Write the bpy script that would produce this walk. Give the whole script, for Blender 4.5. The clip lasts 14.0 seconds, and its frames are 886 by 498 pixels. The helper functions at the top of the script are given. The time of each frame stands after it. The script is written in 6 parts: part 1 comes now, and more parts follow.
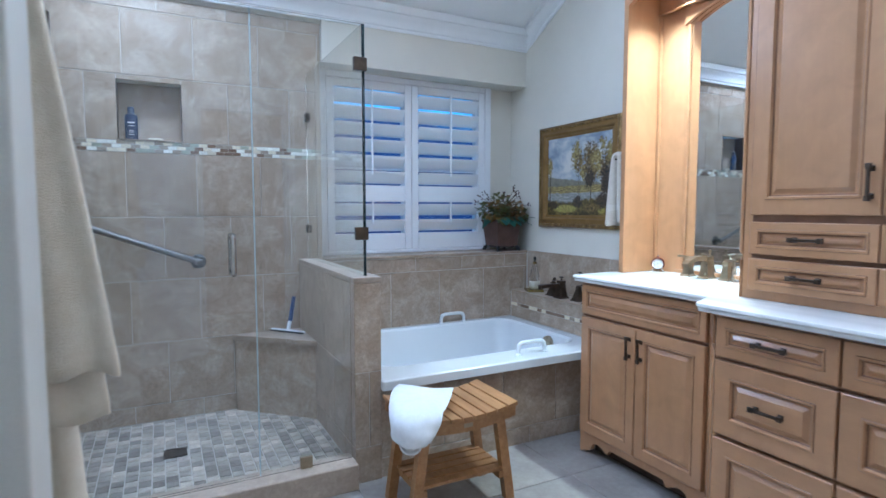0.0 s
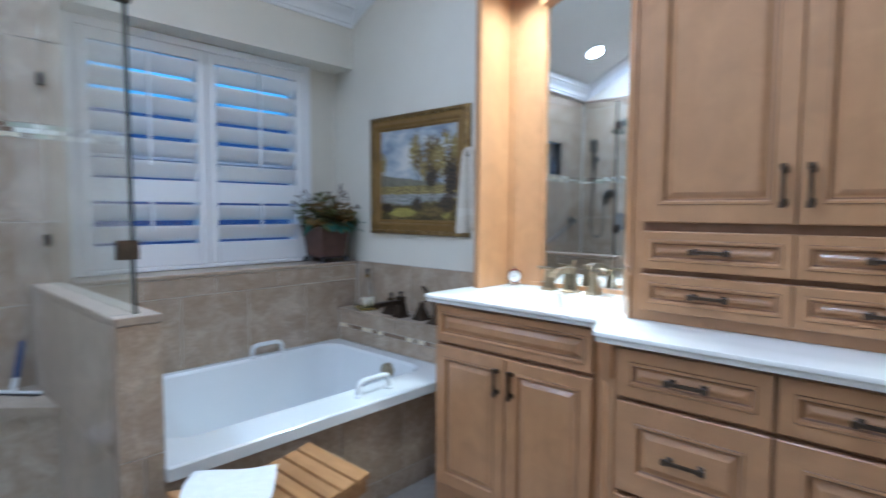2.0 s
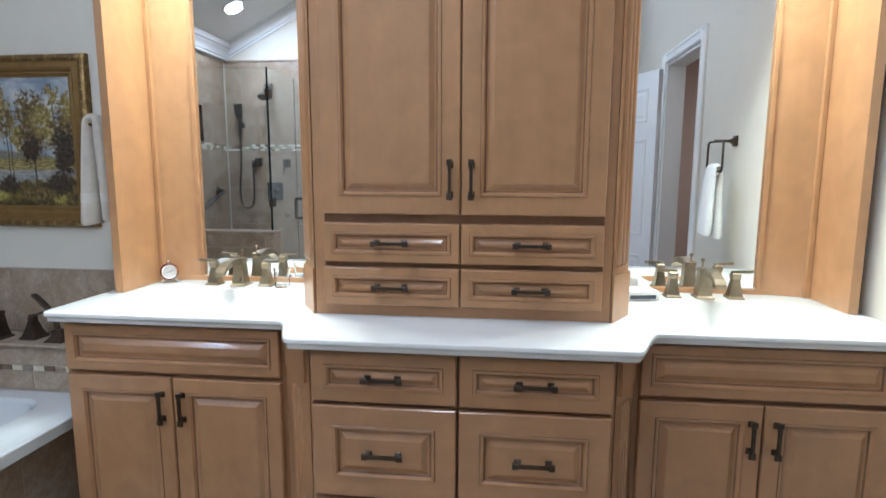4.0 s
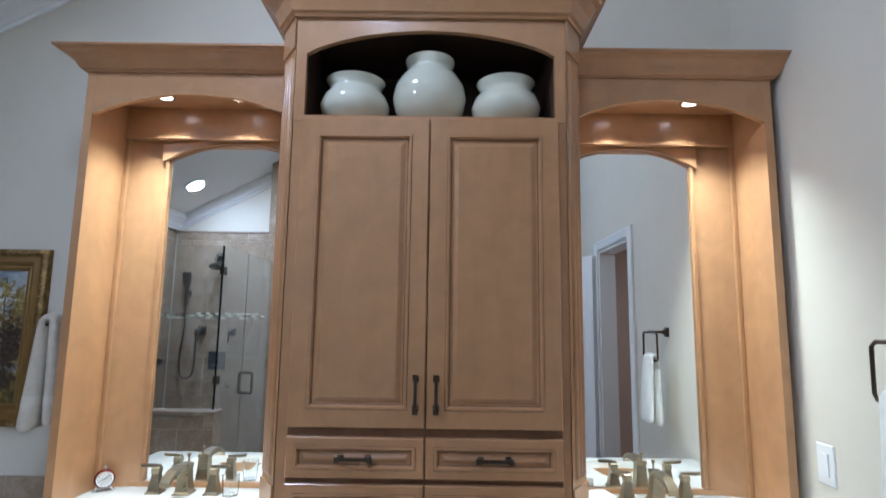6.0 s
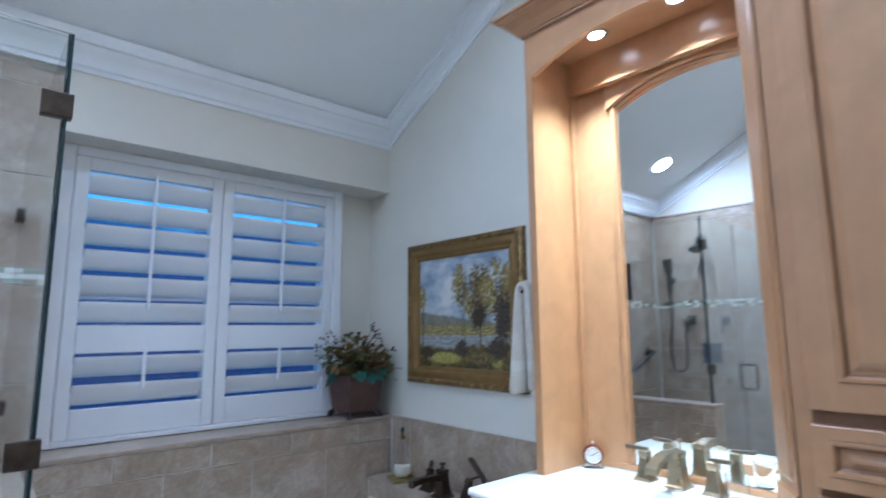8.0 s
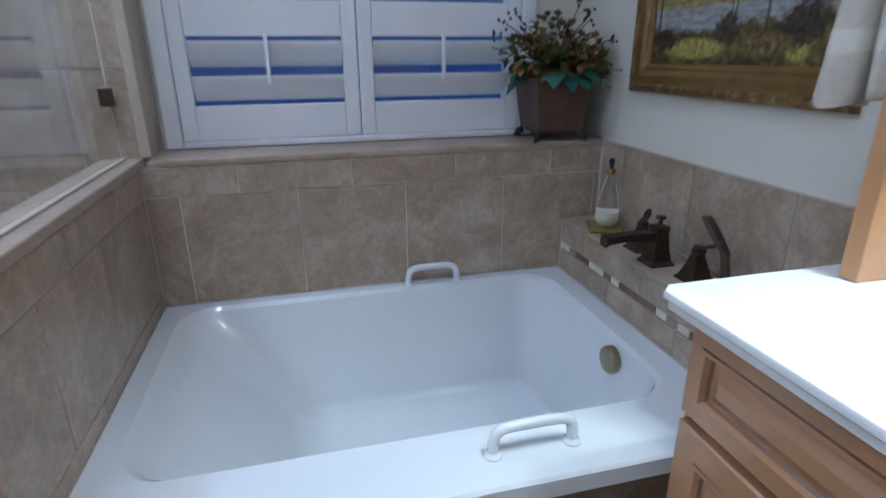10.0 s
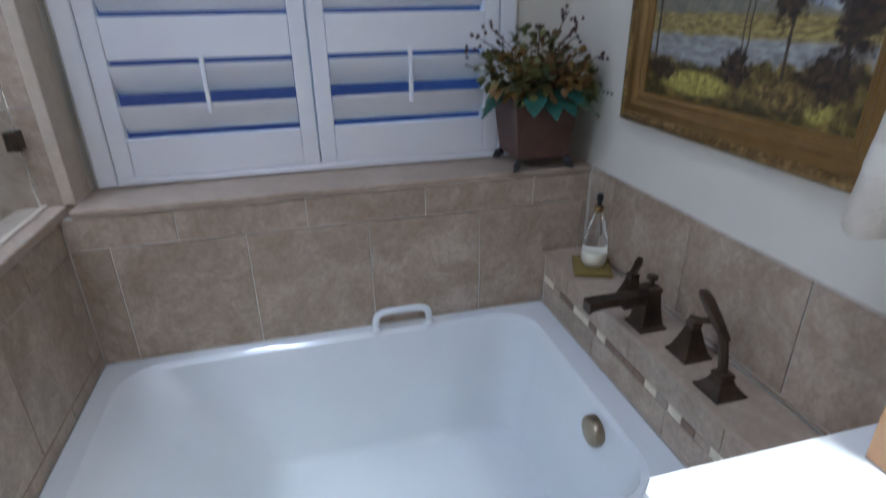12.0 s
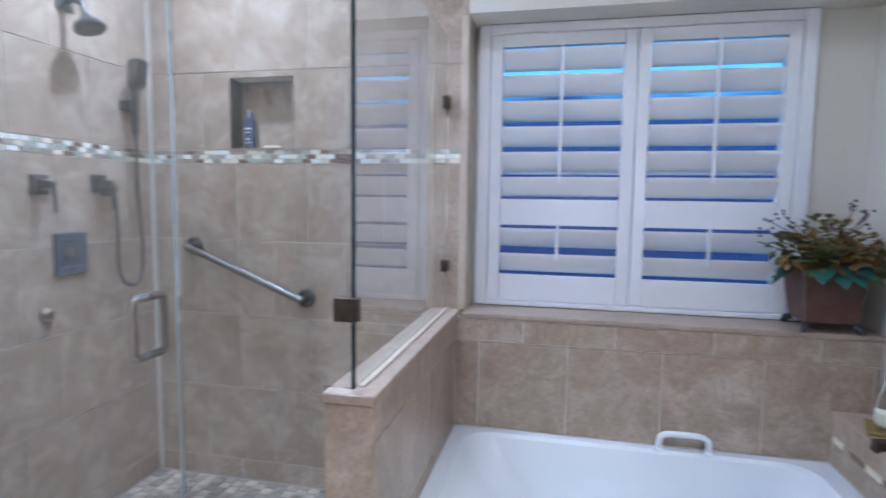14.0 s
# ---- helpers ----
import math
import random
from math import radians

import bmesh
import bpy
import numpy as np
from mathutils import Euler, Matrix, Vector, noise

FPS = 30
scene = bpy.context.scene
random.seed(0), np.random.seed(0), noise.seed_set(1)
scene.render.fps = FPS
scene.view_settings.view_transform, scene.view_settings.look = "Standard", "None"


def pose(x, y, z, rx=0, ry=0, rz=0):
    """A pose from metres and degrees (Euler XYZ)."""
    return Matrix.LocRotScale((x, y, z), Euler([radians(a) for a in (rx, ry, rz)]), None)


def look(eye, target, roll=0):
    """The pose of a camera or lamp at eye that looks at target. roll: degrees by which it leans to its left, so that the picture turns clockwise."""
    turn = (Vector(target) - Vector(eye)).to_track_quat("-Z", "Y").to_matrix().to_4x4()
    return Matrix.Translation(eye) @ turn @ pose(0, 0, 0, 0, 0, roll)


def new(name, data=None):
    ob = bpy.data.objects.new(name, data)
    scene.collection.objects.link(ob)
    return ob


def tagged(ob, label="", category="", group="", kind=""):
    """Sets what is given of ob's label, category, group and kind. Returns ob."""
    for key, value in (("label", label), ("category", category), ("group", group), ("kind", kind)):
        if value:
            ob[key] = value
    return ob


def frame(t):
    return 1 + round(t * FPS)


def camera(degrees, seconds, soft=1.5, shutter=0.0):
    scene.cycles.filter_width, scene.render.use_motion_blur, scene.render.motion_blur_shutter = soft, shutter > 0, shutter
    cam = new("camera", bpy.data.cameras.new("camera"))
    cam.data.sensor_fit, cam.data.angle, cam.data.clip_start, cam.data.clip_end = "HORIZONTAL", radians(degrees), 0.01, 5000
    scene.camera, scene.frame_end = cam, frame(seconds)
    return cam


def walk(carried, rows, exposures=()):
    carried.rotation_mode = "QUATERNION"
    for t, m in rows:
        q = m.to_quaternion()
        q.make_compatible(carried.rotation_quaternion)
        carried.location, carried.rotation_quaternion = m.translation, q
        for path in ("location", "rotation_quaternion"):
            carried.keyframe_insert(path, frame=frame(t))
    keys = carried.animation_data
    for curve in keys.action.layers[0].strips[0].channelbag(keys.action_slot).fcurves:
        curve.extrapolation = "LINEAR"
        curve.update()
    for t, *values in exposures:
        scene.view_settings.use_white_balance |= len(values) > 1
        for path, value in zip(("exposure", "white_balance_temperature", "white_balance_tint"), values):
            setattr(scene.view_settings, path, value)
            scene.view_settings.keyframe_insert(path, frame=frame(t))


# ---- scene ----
cam = camera(78.1, 14.0, shutter=0.4)
PATH = [
    (0, (0.05, -0.005, 1.215), (0.968, 1.766, 1.07), -0.0),
    (0.5, (0.193, 0.184, 1.234), (1.053, 1.983, 1.086), 0.1),
    (1, (0.263, 0.317, 1.22), (1.125, 2.115, 1.073), 0.2),
    (1.5, (0.291, 0.463, 1.228), (1.279, 2.197, 1.09), 0.3),
    (2, (0.296, 0.543, 1.225), (1.762, 1.897, 1.088), 0.3),
    (2.5, (0.393, 0.546, 1.214), (2.16, 1.473, 1.077), 0.2),
    (3, (0.431, 0.544, 1.169), (2.319, 1.152, 0.913), 0.1),
    (3.2, (0.436, 0.572, 1.187), (2.362, 0.941, 0.793), -0.1),
    (5.3, (0.301, 0.786, 1.446), (2.301, 0.759, 1.411), 0.6),
    (5.5, (0.301, 0.778, 1.445), (2.299, 0.763, 1.544), 0.7),
    (5.6, (0.295, 0.777, 1.463), (2.289, 0.765, 1.592), 0.6),
    (6, (0.294, 0.774, 1.498), (2.275, 0.783, 1.769), 0.8),
    (6.2, (0.304, 0.776, 1.494), (2.277, 0.796, 1.811), 0.8),
    (6.5, (0.346, 0.778, 1.480), (2.313, 0.845, 1.815), 0.7),
    (7, (0.428, 0.757, 1.498), (2.344, 1.271, 1.748), -0.5),
    (7.5, (0.506, 0.824, 1.387), (2.142, 1.932, 1.697), 0.0),
    (8, (0.716, 0.883, 1.35), (2.02, 2.371, 1.639), -0.4),
    (8.5, (0.906, 0.922, 1.292), (1.841, 2.687, 1.420), -0.3),
    (9, (1.118, 0.988, 1.240), (1.733, 2.889, 1.138), -0.1),
    (9.2, (1.190, 1.078, 1.222), (1.738, 2.990, 1.008), 0.0),
    (11.3, (1.478, 1.807, 1.205), (1.91, 3.443, 0.139), 0.0),
    (11.5, (1.491, 1.788, 1.264), (1.931, 3.424, 0.202), -0.3),
    (12, (1.531, 1.703, 1.388), (1.981, 3.473, 0.573), -0.9),
    (12.5, (1.482, 1.562, 1.442), (1.971, 3.434, 0.935), -0.3),
    (13, (1.38, 1.347, 1.431), (1.811, 3.271, 1.099), 0.1),
    (13.5, (1.329, 1.196, 1.365), (1.373, 3.187, 1.176), 0.6),
    (14, (1.309, 1.1, 1.366), (0.885, 3.046, 1.186), 0.8),
]
EXPOSURES = [(0, 0.27, 4760, 13), (1.0, 0.25, 4720, 13), (2.0, 0.10, 5000, 13), (2.5, 0.17, 5350, 15), (3.0, 0.14, 5620, 14), (5.5, -0.5, 5270, 16), (6.2, -0.55, 5290, 15), (6.5, -0.4, 5270, 15), (7.0, -0.15, 5050, 16), (7.5, 0.15, 4780, 14), (8.0, 0.02, 4760, 13), (8.5, -0.15, 4800, 13), (9.0, -0.28, 4850, 14), (11.5, -0.24, 5330, 18), (12.0, -0.16, 5270, 18), (12.5, 0.04, 5230, 17), (13.0, 0.19, 5130, 16), (13.5, 0.40, 5220, 20), (14.0, 0.44, 5100, 20)]
walk(cam, [(t, look(eye, target, roll)) for t, eye, target, roll in PATH], EXPOSURES)
# ---------------------------------------------------------------- world and light
wd = bpy.data.worlds.new("dusk")
scene.world = wd
wd.use_nodes = True
wn = wd.node_tree
sky = wn.nodes.new("ShaderNodeTexSky")
sky.sky_type = 'NISHITA'
sky.sun_disc = False
sky.sun_elevation = radians(1.5)
sky.sun_rotation = radians(200)
wn.links.new(sky.outputs[0], wn.nodes["Background"].inputs[0])
wn.nodes["Background"].inputs[1].default_value = 0.15


def lamp(name, kind, at, target, power, colour, size=0.1, spot=None, blend=0.5):
    d = bpy.data.lights.new(name, kind)
    d.energy, d.color = power, colour
    if kind == 'AREA':
        d.shape, d.size = 'DISK', size
    else:
        d.shadow_soft_size = size
    if kind == 'SPOT':
        d.spot_size, d.spot_blend = radians(spot), blend
    ob = new(name, d)
    ob.matrix_world = look(at, target)
    return ob


SLOPE = 0.53


def ceil_z(y):
    return 2.45 + SLOPE * (3.255 - y)


WARM, COOL = (1.0, 0.975, 0.86), (0.83, 0.92, 1.0)
# the four recessed downlights over the two basins
for ly in (1.825, 1.55, 0.14, -0.125):
    lamp("alcove_downlight_lamp", 'SPOT', (2.23, ly, 2.309), (2.25, ly, 0), 72, (0.93, 1.0, 0.83), 0.03, 102, 1.0)
# the recessed light in the sloping ceiling, and two unseen ones added for brightness
CANS = ((0.0, 2.90), (1.22, 1.78), (0.35, 1.2))
for cx, cy in CANS:
    cz = ceil_z(cy)
    lamp("ceiling_lamp_or_fill", 'AREA', (cx, cy - 0.012, cz - 0.024), (cx, cy - 0.3, cz - 0.6), {2.90: 16, 1.78: 19, 1.2: 15}[cy], COOL, 0.13)
# an unseen lamp added to brighten the room beyond the doorway
lamp("hall_fill_lamp", 'AREA', (0.7, -1.4, 2.3), (0.7, -1.4, 0), 8, WARM, 0.25)

# ---------------------------------------------------------------- materials


def surf(name, c1, c2, scale=6.0, rough=0.5, metal=0.0, bump=0.0, bscale=80.0, rand=0.0, stretch=(1, 1, 1), c3=None, rvar=0.0, spec=0.5, coat=0.0, mott=None, warp=0.0, detail=10):
    m = bpy.data.materials.new(name)
    m.use_nodes = True
    nt = m.node_tree
    N, L = nt.nodes, nt.links
    b = N["Principled BSDF"]
    b.inputs["Metallic"].default_value = metal
    b.inputs["Roughness"].default_value = rough
    b.inputs["Specular IOR Level"].default_value = spec
    b.inputs["Coat Weight"].default_value = coat
    b.inputs["Coat Roughness"].default_value = 0.15
    geo = N.new("ShaderNodeNewGeometry")
    info = N.new("ShaderNodeObjectInfo")
    mp = N.new("ShaderNodeMapping")
    mp.inputs["Scale"].default_value = stretch
    add = N.new("ShaderNodeVectorMath")
    add.operation = 'ADD'
    mul = N.new("ShaderNodeMath")
    mul.operation = 'MULTIPLY'
    mul.inputs[1].default_value = 37.0 if rand else 0.0
    L.new(info.outputs["Random"], mul.inputs[0])
    L.new(geo.outputs["Position"], add.inputs[0])
    L.new(mul.outputs[0], add.inputs[1])
    L.new(add.outputs[0], mp.inputs["Vector"])
    n1 = N.new("ShaderNodeTexNoise")
    n1.inputs["Scale"].default_value = scale
    n1.inputs["Detail"].default_value = detail
    n1.inputs["Roughness"].default_value = 0.70
    n1.inputs["Distortion"].default_value = warp
    L.new(mp.outputs[0], n1.inputs["Vector"])
    ramp = N.new("ShaderNodeValToRGB")
    e = ramp.color_ramp.elements
    e[0].position, e[1].position = 0.32, 0.68
    e[0].color, e[1].color = (*c1, 1), (*c2, 1)
    if c3:
        k = e.new(0.5)
        k.color = (*c3, 1)
    L.new(n1.outputs["Fac"], ramp.inputs[0])
    col = ramp.outputs[0]
    if rand:
        hsv = N.new("ShaderNodeHueSaturation")
        mr = N.new("ShaderNodeMapRange")
        mr.inputs["To Min"].default_value, mr.inputs["To Max"].default_value = 1 - rand, 1 + rand
        L.new(info.outputs["Random"], mr.inputs["Value"])
        L.new(mr.outputs[0], hsv.inputs["Value"])
        L.new(col, hsv.inputs["Color"])
        col = hsv.outputs[0]
    if mott:
        # a second, plainer variation in value at another scale
        n3 = N.new("ShaderNodeTexNoise")
        n3.inputs["Scale"].default_value = mott[0]
        n3.inputs["Detail"].default_value = 5
        n3.inputs["Distortion"].default_value = 0.8
        L.new(add.outputs[0], n3.inputs["Vector"])
        mr3 = N.new("ShaderNodeMapRange")
        mr3.inputs["From Min"].default_value, mr3.inputs["From Max"].default_value = 0.3, 0.7
        mr3.inputs["To Min"].default_value, mr3.inputs["To Max"].default_value = 1 - mott[1], 1 + mott[1]
        L.new(n3.outputs["Fac"], mr3.inputs["Value"])
        hs3 = N.new("ShaderNodeHueSaturation")
        L.new(mr3.outputs[0], hs3.inputs["Value"])
        L.new(col, hs3.inputs["Color"])
        col = hs3.outputs[0]
    L.new(col, b.inputs["Base Color"])
    n2 = N.new("ShaderNodeTexNoise")
    n2.inputs["Scale"].default_value = bscale
    n2.inputs["Detail"].default_value = 4
    L.new(mp.outputs[0], n2.inputs["Vector"])
    if bump:
        bp = N.new("ShaderNodeBump")
        bp.inputs["Strength"].default_value = bump
        bp.inputs["Distance"].default_value = 0.004
        L.new(n2.outputs["Fac"], bp.inputs["Height"])
        L.new(bp.outputs[0], b.inputs["Normal"])
    if rvar:
        mr2 = N.new("ShaderNodeMapRange")
        mr2.inputs["To Min"].default_value, mr2.inputs["To Max"].default_value = max(0.02, rough - rvar), rough + rvar
        L.new(n1.outputs["Fac"], mr2.inputs["Value"])
        L.new(mr2.outputs[0], b.inputs["Roughness"])
    return m


WALL = surf("wall_paint", (0.69, 0.65, 0.56), (0.73, 0.69, 0.60), 2.5, 0.62, bump=0.12, bscale=260)
CEIL = surf("ceiling_paint", (0.82, 0.83, 0.82), (0.86, 0.87, 0.86), 2.0, 0.75, bump=0.10, bscale=220)
WHITE = surf("white_trim_paint", (0.80, 0.81, 0.81), (0.84, 0.85, 0.85), 4.0, 0.38, bump=0.03)
SHUTTER = surf("shutter_paint", (0.80, 0.81, 0.83), (0.84, 0.85, 0.86), 5.0, 0.42)
TILE = surf("travertine_tile", (0.295, 0.216, 0.146), (0.480, 0.396, 0.310), 7.0, 0.34, bump=0.10, bscale=60, rand=0.06, c3=(0.37, 0.286, 0.205), rvar=0.10, mott=(65, 0.16), warp=0.7, detail=14)
# the tile's stone, lightened because light falls on it from above
CAP = surf("lit_tile_cap", (0.335, 0.255, 0.185), (0.465, 0.375, 0.285), 8.0, 0.35, bump=0.06, rand=0.04, c3=(0.39, 0.305, 0.225), mott=(50, 0.10), warp=0.6, detail=14)
FLOOR = surf("floor_tile", (0.25, 0.225, 0.195), (0.39, 0.355, 0.31), 4.0, 0.38, bump=0.08, bscale=50, rand=0.05, c3=(0.32, 0.29, 0.255), rvar=0.08, mott=(45, 0.08))
GROUT = surf("grout", (0.50, 0.455, 0.39), (0.58, 0.53, 0.46), 30.0, 0.9, bump=0.2, bscale=300)
MOSAIC = surf("floor_mosaic_tile", (0.25, 0.205, 0.155), (0.50, 0.435, 0.355), 14.0, 0.42, rand=0.46, bump=0.06)
MAPLE = surf("maple", (0.430, 0.228, 0.105), (0.485, 0.264, 0.124), 2.0, 0.30, bump=0.015, bscale=60, stretch=(7, 7, 0.8), c3=(0.457, 0.246, 0.114), rvar=0.06, mott=(11.0, 0.085), coat=0.3)
MAPLE_H = surf("maple_across", (0.430, 0.228, 0.105), (0.485, 0.264, 0.124), 2.0, 0.30, bump=0.015, bscale=60, stretch=(7, 0.8, 7), c3=(0.457, 0.246, 0.114), rvar=0.06, mott=(11.0, 0.085), coat=0.3)
# groove glaze; also colours in the shade of gaps between the fronts
GLAZE_SHADE = surf("glaze_and_gap_shade", (0.19, 0.092, 0.043), (0.27, 0.14, 0.07), 12.0, 0.45)
# darkened maple brown; the niche's and toe recess's shade is in the colour
INNER = surf("shaded_cabinet_inside", (0.055, 0.03, 0.017), (0.08, 0.045, 0.025), 4.0, 0.6, stretch=(6, 6, 0.7))
COUNTER = surf("cultured_marble", (0.74, 0.73, 0.69), (0.80, 0.79, 0.76), 5.0, 0.16, c3=(0.78, 0.77, 0.73))
ACRYLIC = surf("white_acrylic", (0.72, 0.74, 0.74), (0.75, 0.77, 0.77), 3.0, 0.14, coat=0.4)
BRONZE = surf("oil_rubbed_bronze", (0.06, 0.045, 0.033), (0.13, 0.095, 0.068), 22.0, 0.36, metal=0.85, rvar=0.1)
BRASS = surf("antique_brass", (0.31, 0.255, 0.17), (0.43, 0.365, 0.26), 18.0, 0.30, metal=1.0, rvar=0.08)
STEEL = surf("brushed_nickel", (0.38, 0.36, 0.33), (0.52, 0.50, 0.47), 30.0, 0.26, metal=1.0, stretch=(1, 1, 4))
SATIN = surf("satin_nickel", (0.20, 0.195, 0.185), (0.30, 0.29, 0.275), 30.0, 0.30, metal=1.0, rvar=0.06)
CHROME = surf("chrome", (0.72, 0.73, 0.75), (0.78, 0.79, 0.80), 8.0, 0.08, metal=1.0)
GOLD = surf("gilded_wood", (0.12, 0.068, 0.022), (0.42, 0.28, 0.10), 34.0, 0.36, metal=0.6, bump=0.6, bscale=110, c3=(0.20, 0.12, 0.038))
TOWEL = surf("cream_terry", (0.57, 0.51, 0.43), (0.66, 0.60, 0.51), 40.0, 0.95, bump=0.8, bscale=420, spec=0.1)
COVE = surf("gilded_cove", (0.20, 0.115, 0.032), (0.28, 0.165, 0.05), 9.0, 0.38, metal=0.5, bump=0.1, bscale=60)
PEWTER = surf("dark_pewter", (0.11, 0.108, 0.10), (0.20, 0.195, 0.18), 20.0, 0.30, metal=1.0, rvar=0.08)
TRAY = surf("gold_lacquer", (0.30, 0.22, 0.06), (0.40, 0.31, 0.10), 12.0, 0.25, metal=0.4)
HEM = surf("woven_band", (0.64, 0.59, 0.51), (0.69, 0.64, 0.56), 60.0, 0.85, bump=0.2, bscale=600, spec=0.1)
TOWEL_W = surf("white_terry", (0.78, 0.78, 0.77), (0.86, 0.86, 0.85), 40.0, 0.95, bump=0.8, bscale=420, spec=0.1)
TOWEL_B = surf("beige_terry", (0.80, 0.69, 0.52), (0.87, 0.77, 0.61), 40.0, 0.95, bump=0.8, bscale=420, spec=0.1)
TEAK = surf("oiled_teak", (0.25, 0.115, 0.038), (0.41, 0.215, 0.082), 4.0, 0.42, bump=0.05, bscale=70, stretch=(7, 0.8, 7), c3=(0.33, 0.165, 0.058), rand=0.10)
PORCELAIN = surf("celadon_glaze", (0.60, 0.60, 0.49), (0.66, 0.66, 0.55), 5.0, 0.10, coat=0.6)
POT = surf("rusty_metal_pot", (0.065, 0.032, 0.022), (0.13, 0.066, 0.045), 14.0, 0.55, bump=0.2, c3=(0.095, 0.046, 0.031))
TRIM = surf("honed_stone_trim", (0.46, 0.385, 0.29), (0.55, 0.465, 0.36), 10.0, 0.45, bump=0.05, mott=(40, 0.05))
BLACK = surf("black_plastic", (0.012, 0.012, 0.013), (0.02, 0.02, 0.022), 20.0, 0.35)
NAVY = surf("navy_bottle", (0.012, 0.03, 0.075), (0.02, 0.045, 0.10), 10.0, 0.3)
PINK = surf("hall_paint", (0.62, 0.47, 0.40), (0.66, 0.51, 0.44), 3.0, 0.7)
# the cream wall paint dulled towards olive, with shade put into the colour
WALL_SHADE = surf("shaded_wall_paint", (0.60, 0.57, 0.46), (0.63, 0.60, 0.49), 3.0, 0.7)
SOAP = surf("cream_soap", (0.72, 0.66, 0.50), (0.78, 0.72, 0.58), 12.0, 0.45)
GREYBLUE = surf("slate_plate", (0.06, 0.068, 0.088), (0.08, 0.09, 0.11), 10.0, 0.2)
SQUEE = surf("blue_handle", (0.03, 0.06, 0.16), (0.04, 0.08, 0.20), 10.0, 0.4)


def glass(name, tint, rough=0.0, ior=1.45):
    m = bpy.data.materials.new(name)
    m.use_nodes = True
    b = m.node_tree.nodes["Principled BSDF"]
    b.inputs["Base Color"].default_value = (*tint, 1)
    b.inputs["Roughness"].default_value = rough
    b.inputs["IOR"].default_value = ior
    b.inputs["Transmission Weight"].default_value = 1.0
    return m


GLASS = glass("shower_glass", (0.955, 0.985, 0.975), 0.0, 1.56)
PANE = glass("window_glass", (0.97, 0.99, 1.0))
CLEAR = glass("clear_glass", (0.97, 0.98, 0.98))
MIRROR = surf("mirror_silver", (0.90, 0.92, 0.92), (0.90, 0.92, 0.92), 1.0, 0.0, metal=1.0)
JOINT = surf("glass_joint", (0.50, 0.60, 0.60), (0.60, 0.70, 0.70), 5.0, 0.25)
EDGE = surf("glass_edge", (0.006, 0.022, 0.024), (0.01, 0.03, 0.032), 5.0, 0.12)


def glow(name, colour, strength):
    m = bpy.data.materials.new(name)
    m.use_nodes = True
    b = m.node_tree.nodes["Principled BSDF"]
    b.inputs["Base Color"].default_value = (*colour, 1)
    b.inputs["Emission Color"].default_value = (*colour, 1)
    b.inputs["Emission Strength"].default_value = strength
    return m


BULB_W = glow("warm_lamp_face", (1.0, 0.90, 0.76), 14)
BULB_C = glow("cool_lamp_face", (0.95, 0.98, 1.0), 12)

# ---------------------------------------------------------------- builders


def thing(name, at, label, category, group="", kind=""):
    ob = new(name)
    ob.location = at
    ob.empty_display_size = 0.05
    return tagged(ob, label, category, group, kind)


def finish(bm, name, material, smooth=None):
    me = bpy.data.meshes.new(name)
    bmesh.ops.recalc_face_normals(bm, faces=bm.faces[:])
    if smooth is not None:
        for f in bm.faces:
            f.smooth = True
        for e in bm.edges:
            if len(e.link_faces) == 2 and e.calc_face_angle(0) > radians(smooth):
                e.smooth = False
    bm.to_mesh(me)
    bm.free()
    for m in (material if isinstance(material, (list, tuple)) else (material,)):
        me.materials.append(m)
    return me


def part(name, bm, material, parent, label="", smooth=None):
    """One mesh under a thing or part; its coordinates are the world's."""
    ob = new(name, finish(bm, name, material, smooth))
    ob.parent = parent
    if parent.type == 'EMPTY':
        ob.matrix_parent_inverse = Matrix.Translation(-parent.location)
    return tagged(ob, label)


def single(name, bm, material, label, category, kind="", smooth=None, group=""):
    return tagged(new(name, finish(bm, name, material, smooth)), label, category, group, kind)


def box(x0, x1, y0, y1, z0, z1, bev=0.0, bm=None):
    own = bm is None
    bm = bm or bmesh.new()
    r = bmesh.ops.create_cube(bm, size=1.0)
    vs = r["verts"]
    bmesh.ops.transform(bm, verts=vs, matrix=Matrix.Translation(((x0 + x1) / 2, (y0 + y1) / 2, (z0 + z1) / 2)) @ Matrix.Diagonal((abs(x1 - x0), abs(y1 - y0), abs(z1 - z0), 1)))
    if bev:
        es = list({e for v in vs for e in v.link_edges})
        bmesh.ops.bevel(bm, geom=es, offset=bev, segments=2, affect='EDGES', profile=0.5)
    return bm


def loft(rings, bm=None, cap0=True, cap1=True, mats=None):
    """Joins rings of points, each of the same length, one after the other."""
    bm = bm or bmesh.new()
    rows = [[bm.verts.new(p) for p in r] for r in rings]
    n = len(rows[0])
    for k in range(len(rows) - 1):
        for i in range(n):
            j = (i + 1) % n
            f = bm.faces.new((rows[k][i], rows[k][j], rows[k + 1][j], rows[k + 1][i]))
            if mats:
                f.material_index = mats[k]
    if cap0:
        bm.faces.new(list(reversed(rows[0])))
    if cap1:
        bm.faces.new(rows[-1])
    return bm


def circle(c, r, n=20, axis='z', ry=None, turn=0.0):
    ry = r if ry is None else ry
    out = []
    for i in range(n):
        a = 2 * math.pi * i / n + turn
        u, v = r * math.cos(a), ry * math.sin(a)
        out.append({'z': (c[0] + u, c[1] + v, c[2]), 'x': (c[0], c[1] + u, c[2] + v), 'y': (c[0] + u, c[1], c[2] + v)}[axis])
    return out


